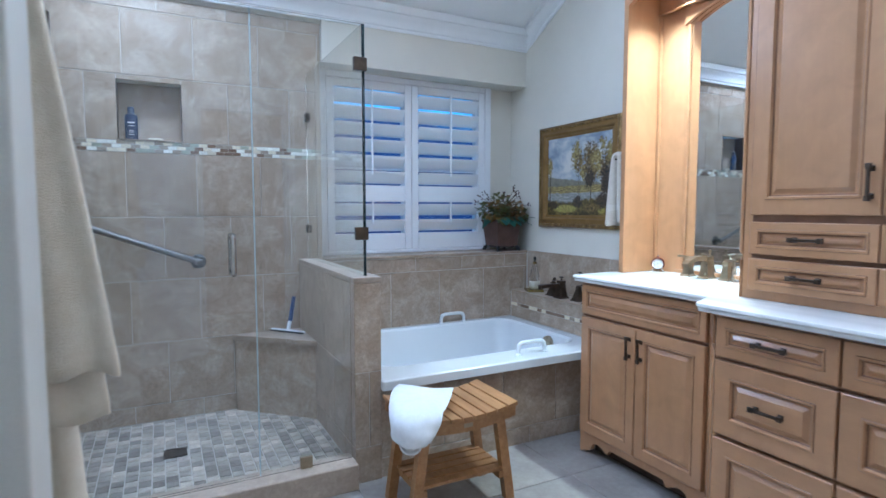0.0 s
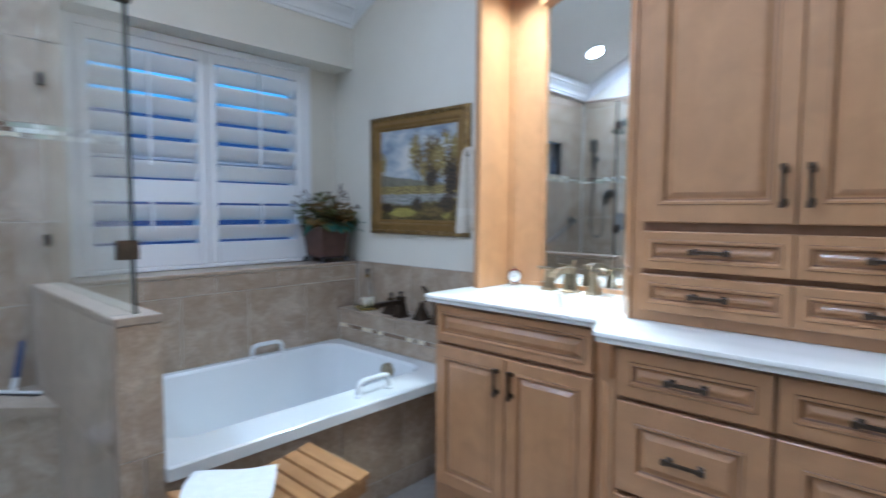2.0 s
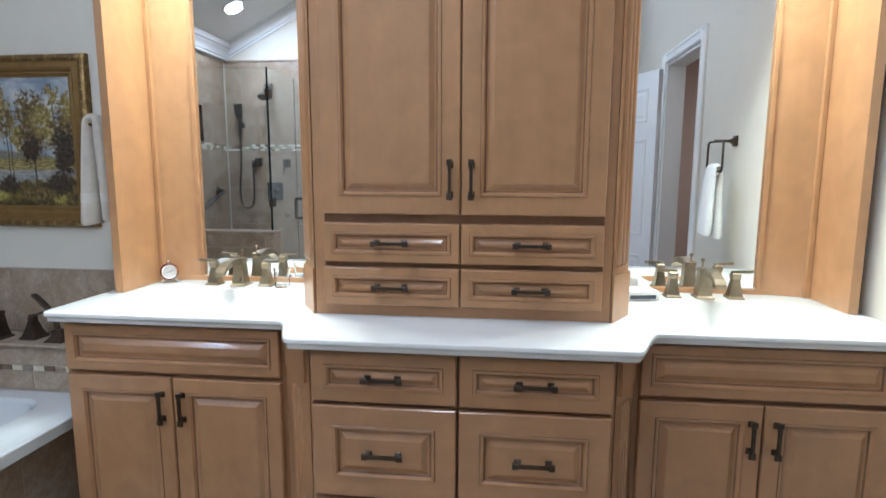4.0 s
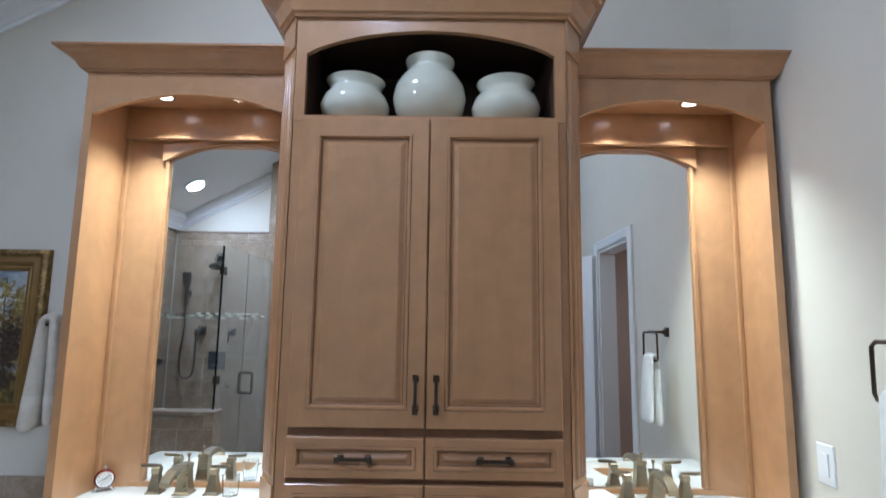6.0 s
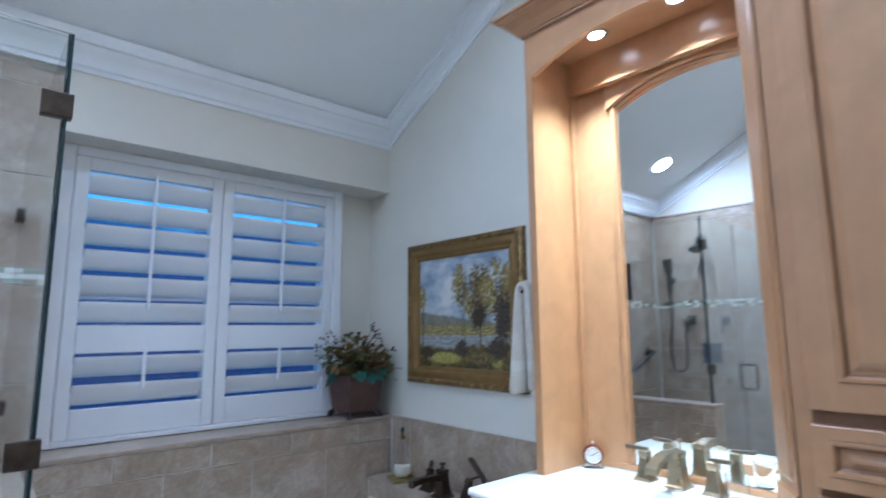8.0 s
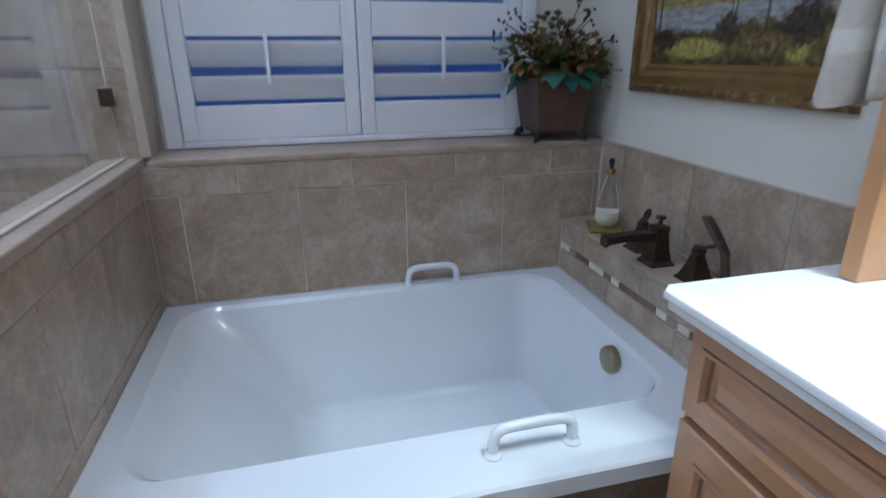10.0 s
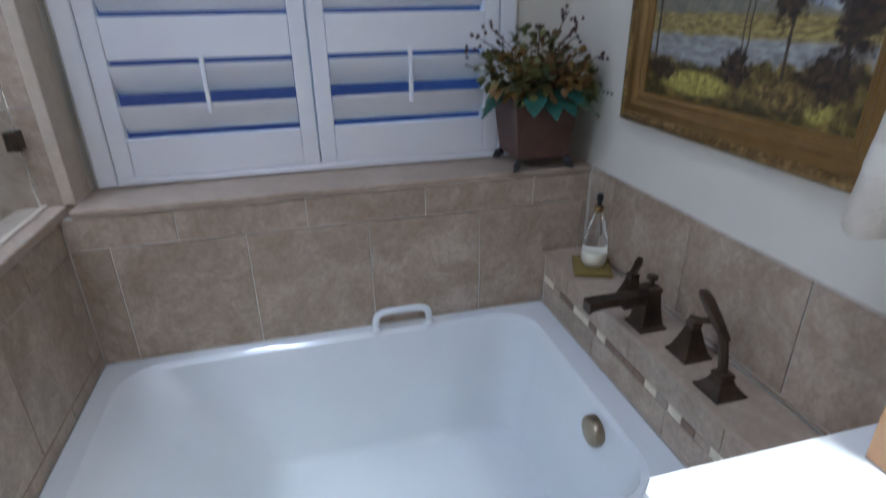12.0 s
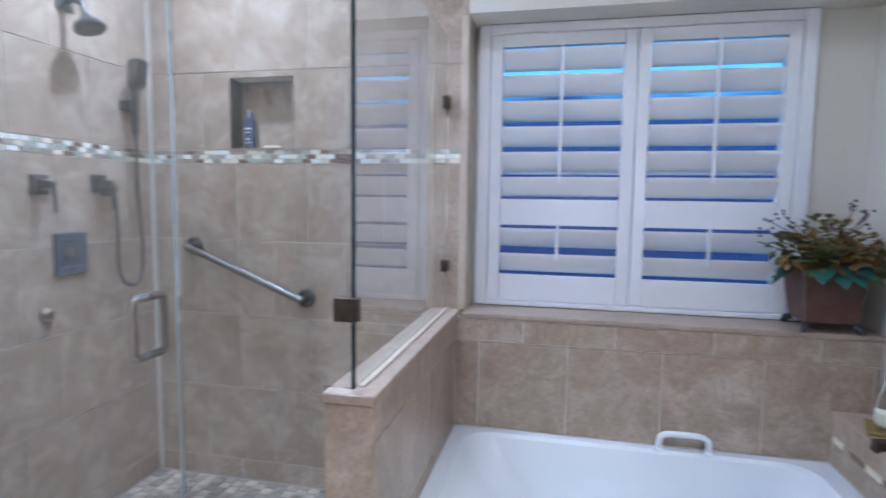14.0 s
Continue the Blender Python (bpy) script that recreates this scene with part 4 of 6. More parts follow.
def filled(loops):
    bm = bmesh.new()
    es = []
    for lp in loops:
        vs = [bm.verts.new(p) for p in lp]
        es += [bm.edges.new((vs[i], vs[(i + 1) % len(vs)])) for i in range(len(vs))]
    bmesh.ops.triangle_fill(bm, use_beauty=True, edges=es)
    return bm


top = filled([[(x, y, COUNTER_Z) for x, y in inset(outer, 0.006)]] + [oval(c, COUNTER_Z) for c in SINKS])
prof = [(0.006, 0.0), (0.002, -0.0015), (0.0, -0.005), (0.0, -0.012), (0.006, -0.016), (0.008, -0.020), (0.008, -0.029)]
loft([[(x, y, COUNTER_Z + dz) for x, y in inset(outer, d)] for d, dz in prof], top, cap0=False, cap1=False)
bmesh.ops.remove_doubles(top, verts=top.verts[:], dist=0.0003)
vt = thing("countertop", (2.1, VC, COUNTER_Z), "glossy white vanity top with a bowed front edge", "countertop")
part("slab", top, COUNTER, vt, smooth=35)
for c in SINKS:
    bn = part("basin", loft([oval(c, COUNTER_Z, 1.0), oval(c, COUNTER_Z - 0.006, 0.985), oval(c, COUNTER_Z - 0.03, 0.95), oval(c, COUNTER_Z - 0.08, 0.82), oval(c, COUNTER_Z - 0.115, 0.55), oval(c, COUNTER_Z - 0.125, 0.2)], cap0=False), COUNTER, vt, "oval white wash basin", 50)
    part("waste", lathe((c[0], c[1], COUNTER_Z - 0.125), [(0.03, 0.0), (0.03, 0.003), (0.022, 0.005), (0.018, 0.009), (0.001, 0.01)], 20), BRASS, bn, "antique brass waste", 40)
part("backsplash_lip", box(2.383, 2.401, -0.335, 0.33, COUNTER_Z + 0.0005, COUNTER_Z + 0.018, 0.002), MAPLE_H, vt, "maple strip under the mirror")
part("backsplash_lip", box(2.383, 2.401, 1.33, 2.02, COUNTER_Z + 0.0005, COUNTER_Z + 0.018, 0.002), MAPLE_H, vt, "maple strip under the mirror")


def basin_tap(yc):
    t = thing("basin_tap", (2.318, yc, COUNTER_Z), "antique brass basin tap with a curved square spout", "tap", "basin taps")
    c = (2.318, yc, COUNTER_Z)
    square_post(c, [(0.030, 0), (0.030, 0.004), (0.024, 0.009), (0.020, 0.045), (0.018, 0.085), (0.020, 0.09), (0.020, 0.10), (0.014, 0.104)], "base", BRASS, t)
    part("spout", loft([[(x, yc + a * w, COUNTER_Z + z + b * h) for a, b in ((-1, -1), (1, -1), (1, 1), (-1, 1))] for x, z, w, h in ((2.318, 0.088, 0.015, 0.014), (2.273, 0.096, 0.015, 0.012), (2.223, 0.094, 0.016, 0.010), (2.183, 0.080, 0.017, 0.009), (2.168, 0.066, 0.017, 0.008))]), BRASS, t)
    part("lift_rod", lathe((2.338, yc, COUNTER_Z + 0.10), [(0.003, 0), (0.003, 0.02), (0.007, 0.024), (0.007, 0.032), (0.001, 0.034)], 10), BRASS, t)
    for s in (1, -1):
        hc = (2.318, yc + s * 0.102, COUNTER_Z)
        h = square_post(hc, [(0.026, 0), (0.026, 0.004), (0.021, 0.010), (0.016, 0.035), (0.012, 0.066), (0.014, 0.07), (0.014, 0.085), (0.009, 0.089)], "handle_base", BRASS, t)
        lever((hc[0], hc[1], COUNTER_Z + 0.090), (-0.1, s, 0), 0.055, h, BRASS, 0.004)


basin_tap(1.685)
basin_tap(0.02)

# ---- tower
tw = thing("vanity_tower", (2.15, VC, COUNTER_Z), "tall honey maple tower cabinet with an arched open niche", "cabinet")
TF = 1.945
NB = 2.146
part("side_panel", box(TF + 0.096, EX - 0.001, VC + 0.472, VC + 0.494, COUNTER_Z + 0.001, 2.50), MAPLE, tw)
part("side_panel", box(TF + 0.096, EX - 0.001, VC - 0.494, VC - 0.472, COUNTER_Z + 0.001, 2.50), MAPLE, tw)
part("lower_body", box(TF + 0.002, EX - 0.03, VC - 0.430, VC + 0.430, COUNTER_Z + 0.001, 2.128), MAPLE, tw)
part("niche_floor", box(TF, EX - 0.03, VC - 0.43, VC + 0.43, 2.1285, NB), MAPLE_H, tw)
# back, sides and top coloured dark to stand for shade in the niche
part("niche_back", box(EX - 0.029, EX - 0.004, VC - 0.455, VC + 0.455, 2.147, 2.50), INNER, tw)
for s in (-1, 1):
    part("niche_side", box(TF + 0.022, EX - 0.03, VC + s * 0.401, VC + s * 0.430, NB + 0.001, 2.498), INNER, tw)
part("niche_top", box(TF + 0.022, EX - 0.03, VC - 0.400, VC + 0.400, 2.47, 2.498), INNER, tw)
# arched face frame
na = 24
arch = []
for k in range(na + 1):
    t = -1 + 2 * k / na
    arch.append((VC + 0.397 * t, 2.352 + 0.082 * (1 - t * t) ** 0.8))
pts = [(VC - 0.431, NB), (VC - 0.397, NB)] + arch + [(VC + 0.397, NB), (VC + 0.431, NB), (VC + 0.431, 2.505), (VC - 0.431, 2.505)]
bmf = bmesh.new()
rows = []
for x in (TF, TF + 0.021):
    rows.append([bmf.verts.new((x, y, z)) for y, z in pts])
nn = len(pts)
for i in range(nn):
    j = (i + 1) % nn
    bmf.faces.new((rows[0][i], rows[0][j], rows[1][j], rows[1][i]))
for rws in rows:
    bmesh.ops.triangle_fill(bmf, use_beauty=True, edges=[e for e in {ed for v in rws for ed in v.link_edges} if e.verts[0] in rws and e.verts[1] in rws])
part("arched_frame", bmf, MAPLE, tw)
m = west(TF)
for a, b, s in ((VC - 0.403, VC - 0.006, 1), (VC - 0.002, VC + 0.397, -1)):
    d = part("door", panel_front(m, a, b, 1.196, 2.131, 0.064), [MAPLE, GLAZE_SHADE], tw)
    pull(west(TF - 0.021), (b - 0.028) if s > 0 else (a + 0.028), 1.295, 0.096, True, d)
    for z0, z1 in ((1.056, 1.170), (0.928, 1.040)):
        d = part("drawer_front", panel_front(m, a, b, z0, z1, 0.036), [MAPLE_H, GLAZE_SHADE], tw)
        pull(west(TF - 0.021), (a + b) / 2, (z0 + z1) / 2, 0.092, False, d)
# dark strips for glaze and shade in the gaps of the tower front
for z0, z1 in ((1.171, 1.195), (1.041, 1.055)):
    part("glazed_rail", box(TF - 0.0005, TF + 0.0018, VC - 0.404, VC + 0.398, z0, z1), GLAZE_SHADE, tw, "dark glazed rail, with the gap's shade in its colour")
part("glazed_stile", box(TF - 0.0006, TF + 0.0016, VC - 0.0055, VC - 0.0025, 0.93, 2.13), GLAZE_SHADE, tw, "dark glazed stile, with the gap's shade in its colour")
# chamfered fluted corners
for s in (-1, 1):
    a, b = (TF - 0.002, VC + s * 0.432), (TF + 0.095, VC + s * 0.495)
    poly = [a, b, (TF + 0.10, VC + s * 0.470), (TF + 0.02, VC + s * 0.432)]
    col = part("corner_post", loft([[(x, y, z) for x, y in poly] for z in (COUNTER_Z + 0.001, 2.50)]), MAPLE, tw, "fluted chamfered corner post")
    u = Vector((b[0] - a[0], b[1] - a[1], 0))
    L = u.length
    u.normalize()
    nrm = Vector((-abs(u.y), s * abs(u.x), 0))
    for k in (-1, 0, 1):
        c = Vector((a[0], a[1], 0)) + u * (L / 2 + k * 0.026)
        rr = [[c + u * (w * math.cos(t)) + nrm * (w * math.sin(t)) + Vector((0, 0, z)) for t in [math.pi * i / 8 for i in range(9)]] for z, w in ((1.05, 0.004), (1.06, 0.0105), (2.34, 0.0105), (2.35, 0.004))]
        part("reed", loft(rr), MAPLE, col, smooth=60)
    for z0, z1 in ((COUNTER_Z + 0.001, 1.03), (2.37, 2.473)):
        part("block", loft([[(p[0], p[1], z) for p in (Vector(a) + nrm.xy * 0.006 - u.xy * 0.002, Vector(b) + nrm.xy * 0.006 + u.xy * 0.002, Vector(b), Vector(a))] for z in (z0, z1)]), MAPLE, col)
# crown of the tower
WCROWN = [(0.0, 0.0), (0.010, 0.0), (0.012, 0.010), (0.022, 0.014), (0.026, 0.026), (0.038, 0.060), (0.060, 0.090), (0.076, 0.098), (0.080, 0.112), (0.092, 0.116), (0.092, 0.128), (0.0, 0.128)]


def mitre(points, profile, z):
    """Sweeps a crown along an open outline, mitred at its corners, outward to the left."""
    P = [Vector(p) for p in points]
    rows = []
    for i, p in enumerate(P):
        e0 = (p - P[i - 1]).normalized() if i else (P[1] - p).normalized()
        e1 = (P[i + 1] - p).normalized() if i < len(P) - 1 else e0
        n0, n1 = Vector((-e0.y, e0.x)), Vector((-e1.y, e1.x))
        b = (n0 + n1).normalized()
        b = b / max(0.3, b.dot(n0))
        rows.append([(p.x + b.x * a, p.y + b.y * a, z + h) for a, h in profile])
    return loft(rows)


part("crown", mitre([(EX - 0.001, VC - 0.497), (TF + 0.095, VC - 0.497), (TF - 0.002, VC - 0.434), (TF - 0.002, VC + 0.434), (TF + 0.095, VC + 0.497), (EX - 0.001, VC + 0.497)], WCROWN, 2.474), MAPLE_H, tw, "wide stepped maple crown")
part("top_board", box(TF + 0.05, EX - 0.001, VC - 0.45, VC + 0.45, 2.57, 2.60), MAPLE, tw)

# ---- mirror alcoves either side
PF = 2.13
MX = 2.397                      # face of the mirrors
for s in (1, -1):
    def Y(d):
        return VC + s * d
    inn, out = 0.4955, 1.222 if s > 0 else 1.195
    al = thing("mirror_alcove", (2.25, Y(0.85), COUNTER_Z), "honey maple mirror surround with an arched valance and downlights", "mirror surround", "mirror surrounds")
    part("end_panel", box(PF, EX - 0.001, Y(out - 0.028), Y(out), COUNTER_Z + 0.001, 2.367), MAPLE, al)
    part("inner_stile", box(2.340, 2.358, Y(out - 0.044), Y(out - 0.0285), COUNTER_Z + 0.001, 2.1945, 0.002), MAPLE, al)
    ck_ = [(2.3585, Y(out - 0.0285)), (2.3585, Y(out - 0.042)), (MX - 0.001, Y(out - 0.172)), (MX - 0.001, Y(out - 0.0285))]
    part("inner_cheek", loft([[(x, y, z) for x, y in ck_] for z in (COUNTER_Z + 0.001, 2.30)]), MAPLE, al)
    part("ceiling_board", box(PF + 0.021, EX - 0.001, Y(inn), Y(out - 0.029), 2.322, 2.345), MAPLE_H, al)
    part("back_rail", box(2.340, 2.358, Y(inn), Y(out - 0.0285), 2.195, 2.3215), MAPLE_H, al)
    part("rail_bead", box(2.3335, 2.3395, Y(inn), Y(out - 0.0285), 2.195, 2.206), MAPLE_H, al)
    # arched valance
    for nm, x0, x1, u0, u1, zs, rise, zt in (("valance", PF, PF + 0.02, inn, out - 0.0285, 2.213, 0.076, 2.367), ("mirror_arch", MX - 0.024, MX - 0.004, inn, out - 0.160, 2.115, 0.075, 2.30)):
        pts = []
        for k in range(25):
            t = -1 + 2 * k / 24
            pts.append(((u0 + u1) / 2 + t * (u1 - u0) / 2, zs + rise * (1 - abs(t) ** 2.2)))
        pts += [(u1, zt), (u0, zt)]
        bmf = bmesh.new()
        rows = [[bmf.verts.new((x, Y(u), z)) for u, z in pts] for x in (x0, x1)]
        nn = len(pts)
        for i in range(nn):
            j = (i + 1) % nn
            bmf.faces.new((rows[0][i], rows[0][j], rows[1][j], rows[1][i]))
        for rws in rows:
            bmesh.ops.triangle_fill(bmf, use_beauty=True, edges=[e for e in {ed for v in rws for ed in v.link_edges} if e.verts[0] in rws and e.verts[1] in rws])
        part(nm, bmf, MAPLE_H, al)
    SCROWN = [(a * 0.9, h * 0.55) for a, h in WCROWN]
    path = [(EX - 0.001, Y(out)), (PF, Y(out)), (PF, Y(inn + 0.001))]
    if s > 0:
        part("crown", mitre(path[::-1], SCROWN, 2.3675), MAPLE_H, al, "stepped maple crown")
    else:
        part("crown", mitre([(PF + 0.03, Y(out)), (PF, Y(out)), (PF, Y(inn + 0.001))], SCROWN, 2.3675), MAPLE_H, al, "stepped maple crown")
    part("top_board", box(PF, EX - 0.001, Y(inn), Y(out), 2.405, 2.430), MAPLE_H, al)
    mi = single("mirror", box(MX, MX + 0.006, Y(inn + 0.001), Y(out - 0.165), COUNTER_Z + 0.020, 2.25), MIRROR, "tall arched wall mirror over the basin", "mirror", group="mirrors")
    part("side_bead", box(MX - 0.015, MX - 0.001, Y(out - 0.184), Y(out - 0.171), COUNTER_Z + 0.02, 2.12, 0.002), MAPLE, al)
    for yl in ((1.825, 1.55) if s > 0 else (0.14, -0.125)):
        dl = thing("alcove_downlight", (2.23, yl, 2.32), "small round recessed downlight, lit", "downlight", "alcove downlights")
        cz = (2.23, yl, 2.3215)
        part("trim_ring", lathe(cz, [(0.026, -0.001), (0.040, -0.001), (0.040, -0.003), (0.034, -0.006), (0.0265, -0.004)], 24, hollow=True), BRASS, dl, smooth=40)
        part("lamp_face", lathe(cz, [(0.0005, -0.001), (0.026, -0.001), (0.026, -0.0025), (0.0005, -0.0025)], 20), BULB_W, dl)


# ---- vases in the niche
def vase(y, prof, label, wide=1.18, tall=1.28):
    ob = single("vase", lathe((2.075, y, NB + 0.0008), [(r * wide, h * tall) for r, h in prof], 36), PORCELAIN, label, "vase", smooth=60, group="vases in the niche")
    return ob


LOWV = [(0.05, 0.0), (0.062, 0.003), (0.092, 0.03), (0.100, 0.055), (0.092, 0.08), (0.076, 0.098), (0.073, 0.108), (0.082, 0.122), (0.085, 0.128), (0.080, 0.130), (0.070, 0.112), (0.066, 0.09), (0.03, 0.03), (0.001, 0.02)]
vase(VC + 0.258, LOWV, "squat pale celadon vase with a flared lip")
vase(VC - 0.255, LOWV, "squat pale celadon vase with a flared lip")
vase(VC + 0.005, [(0.055, 0.0), (0.066, 0.003), (0.098, 0.045), (0.107, 0.08), (0.102, 0.112), (0.086, 0.140), (0.070, 0.156), (0.066, 0.162), (0.067, 0.170), (0.073, 0.186), (0.072, 0.192), (0.067, 0.191), (0.060, 0.168), (0.05, 0.14), (0.001, 0.06)], "tall round pale celadon vase with a collar", 1.17, 1.27)

# ---------------------------------------------------------------- picture
pic = thing("picture", (EX, 2.69, 1.42), "landscape painting of trees by water in an ornate gilt frame", "picture")
P0, P1, Q0, Q1 = 2.305, 3.062, 1.095, 1.762
m = west(EX - 0.001)
steps = [(0, 0.0), (0, 0.016), (0.006, 0.026), (0.016, 0.030), (0.026, 0.024), (0.034, 0.024), (0.046, 0.030), (0.056, 0.026), (0.066, 0.016), (0.072, 0.018), (0.078, 0.012), (0.084, 0.012), (0.084, 0.006)]
part("frame", loft(rect_rings(m, P0, P1, Q0, Q1, steps), cap1=False, mats=[0] * 4 + [1] * 8), [GOLD, COVE], pic, "ornate carved gilt frame", 50)
beads = bmesh.new()
rng = random.Random(4)
per = []
for k in range(46):
    per += [(P0 + 0.04 + k * (P1 - P0 - 0.08) / 45, Q0 + 0.020), (P0 + 0.04 + k * (P1 - P0 - 0.08) / 45, Q1 - 0.020)]
for k in range(40):
    per += [(P0 + 0.020, Q0 + 0.03 + k * (Q1 - Q0 - 0.06) / 39), (P1 - 0.020, Q0 + 0.03 + k * (Q1 - Q0 - 0.06) / 39)]
for u, v in per:
    r = bmesh.ops.create_icosphere(beads, subdivisions=1, radius=0.0062)
    bmesh.ops.transform(beads, verts=r["verts"], matrix=Matrix.Translation(m(u + 0.003 * rng.random(), v, 0.026)) @ Matrix.Diagonal((0.7, 1.0 + 0.5 * rng.random(), 0.9 + 0.5 * rng.random(), 1)))
tagged(part("carved_beading", beads, GOLD, pic, "carved beading", 80), kind="stuff")
pm = bpy.data.materials.new("painted_landscape")
pm.use_nodes = True
nt = pm.node_tree
bs = nt.nodes["Principled BSDF"]
bs.inputs["Roughness"].default_value = 0.42
g = nt.nodes.new("ShaderNodeNewGeometry")
sp = nt.nodes.new("ShaderNodeSeparateXYZ")
nt.links.new(g.outputs["Position"], sp.inputs[0])


def calc(op, a, b=0.0, c=0.0, clamp=False):
    n = nt.nodes.new("ShaderNodeMath")
    n.operation, n.use_clamp = op, clamp
    for k, v in enumerate((a, b, c)):
        if isinstance(v, (int, float)):
            n.inputs[k].default_value = v
        else:
            nt.links.new(v, n.inputs[k])
    return n.outputs[0]


def brush(scale, detail=4, warp=0.0, squash=1.0):
    mp = nt.nodes.new("ShaderNodeMapping")
    mp.inputs["Scale"].default_value = (1, 1, squash)
    nt.links.new(g.outputs["Position"], mp.inputs["Vector"])
    n = nt.nodes.new("ShaderNodeTexNoise")
    n.inputs["Scale"].default_value, n.inputs["Detail"].default_value, n.inputs["Distortion"].default_value = scale, detail, warp
    nt.links.new(mp.outputs[0], n.inputs["Vector"])
    return n.outputs["Fac"]


def tones(fac, stops):
    r = nt.nodes.new("ShaderNodeValToRGB")
    e = r.color_ramp.elements
    e[0].position, e[0].color = stops[0][0], (*stops[0][1], 1)
    e[1].position, e[1].color = stops[-1][0], (*stops[-1][1], 1)
    for p, c in stops[1:-1]:
        e.new(p).color = (*c, 1)
    nt.links.new(fac, r.inputs[0])
    return r.outputs[0]


def over(base, top, mask):
    x = nt.nodes.new("ShaderNodeMix")
    x.data_type = 'RGBA'
    nt.links.new(mask, x.inputs["Factor"])
    nt.links.new(base, x.inputs["A"])
    nt.links.new(top, x.inputs["B"])
    return x.outputs["Result"]


def ramped(v, lo, hi):
    return calc('DIVIDE', calc('SUBTRACT', v, lo), hi - lo, clamp=True)


# canvas coordinates: ps from its far edge to its near edge, pt upwards
ps = calc('DIVIDE', calc('SUBTRACT', P1 - 0.08, sp.outputs["Y"]), P1 - P0 - 0.16)
pt = calc('DIVIDE', calc('SUBTRACT', sp.outputs["Z"], Q0 + 0.08), Q1 - Q0 - 0.16)
dab, dab2, fine = brush(34, 3, 0.6), brush(70, 3, 0.4), brush(160, 2)
wob = calc('MULTIPLY', calc('SUBTRACT', brush(22, 4), 0.5), 0.10)
ptw = calc('ADD', pt, calc('MULTIPLY', wob, 0.5))
# clouded sky
sky_c = tones(brush(7, 4, 0.4, 1.4), [(0.34, (0.20, 0.24, 0.31)), (0.46, (0.30, 0.34, 0.41)), (0.54, (0.42, 0.45, 0.48)), (0.66, (0.62, 0.60, 0.56))])
img = sky_c
# the land in bands, from the far hill to the near scrub
hill = tones(dab, [(0.3, (0.14, 0.13, 0.10)), (0.7, (0.24, 0.22, 0.16))])
img = over(img, hill, ramped(calc('SUBTRACT', calc('SUBTRACT', 0.50, calc('MULTIPLY', ps, 0.12)), ptw), -0.008, 0.008))
meadow = tones(brush(40, 3, 0.3, 4.0), [(0.32, (0.12, 0.085, 0.025)), (0.5, (0.27, 0.20, 0.06)), (0.68, (0.42, 0.34, 0.12))])
img = over(img, meadow, ramped(calc('SUBTRACT', 0.375, ptw), -0.008, 0.008))
water = tones(brush(30, 2, 0.3, 3.0), [(0.35, (0.20, 0.20, 0.19)), (0.65, (0.36, 0.36, 0.35))])
img = over(img, water, ramped(calc('SUBTRACT', 0.285, ptw), -0.008, 0.008))
scrub = tones(dab, [(0.30, (0.026, 0.018, 0.007)), (0.45, (0.070, 0.050, 0.013)), (0.58, (0.14, 0.10, 0.024)), (0.72, (0.25, 0.17, 0.04))])
edge = calc('ADD', calc('ADD', 0.17, calc('MULTIPLY', wob, 1.4)), calc('MULTIPLY', calc('ABSOLUTE', calc('SUBTRACT', ps, 0.30)), 0.10))
img = over(img, scrub, ramped(calc('SUBTRACT', edge, pt), -0.01, 0.015))


def blob(cs, ct, rs, rt, soft, ragged):
    """One inside a ragged oval, falling to nought at its rim."""
    d = calc('ADD', calc('POWER', calc('ABSOLUTE', calc('DIVIDE', calc('SUBTRACT', ps, cs), rs)), 2.0), calc('POWER', calc('ABSOLUTE', calc('DIVIDE', calc('SUBTRACT', pt, ct), rt)), 2.0))
    d = calc('ADD', d, calc('MULTIPLY', calc('SUBTRACT', dab, 0.5), ragged))
    d = calc('ADD', d, calc('MULTIPLY', calc('SUBTRACT', dab2, 0.5), ragged * 0.8))
    return ramped(calc('SUBTRACT', 1.0, d), -soft, soft)


GLADE = tones(dab2, [(0.35, (0.20, 0.16, 0.03)), (0.65, (0.46, 0.40, 0.09))])
img = over(img, GLADE, blob(0.30, 0.085, 0.19, 0.05, 0.3, 1.4))
img = over(img, GLADE, blob(0.86, 0.07, 0.05, 0.05, 0.3, 2.0))
BARK = tones(fine, [(0.3, (0.035, 0.022, 0.012)), (0.7, (0.10, 0.07, 0.04))])
for cs, t0, t1, w in ((0.51, 0.16, 0.62, 0.003), (0.70, 0.10, 0.42, 0.006), (0.90, 0.12, 0.6, 0.008), (0.045, 0.14, 0.52, 0.008), (0.86, 0.5, 0.95, 0.004), (0.535, 0.2, 0.6, 0.003)):
    lean = calc('ADD', cs, calc('MULTIPLY', wob, 0.15))
    line = ramped(calc('SUBTRACT', w, calc('ABSOLUTE', calc('SUBTRACT', ps, lean))), -0.003, 0.002)
    img = over(img, BARK, calc('MULTIPLY', line, calc('MULTIPLY', ramped(calc('SUBTRACT', t1, pt), 0, 0.02), ramped(calc('SUBTRACT', pt, t0), 0, 0.02))))
GOLDEN = tones(dab2, [(0.30, (0.13, 0.095, 0.022)), (0.5, (0.25, 0.185, 0.05)), (0.70, (0.44, 0.35, 0.13))])
UMBER = tones(dab2, [(0.32, (0.055, 0.036, 0.014)), (0.52, (0.14, 0.09, 0.025)), (0.70, (0.29, 0.20, 0.055))])
HEART = tones(dab2, [(0.35, (0.020, 0.014, 0.010)), (0.68, (0.075, 0.045, 0.022))])
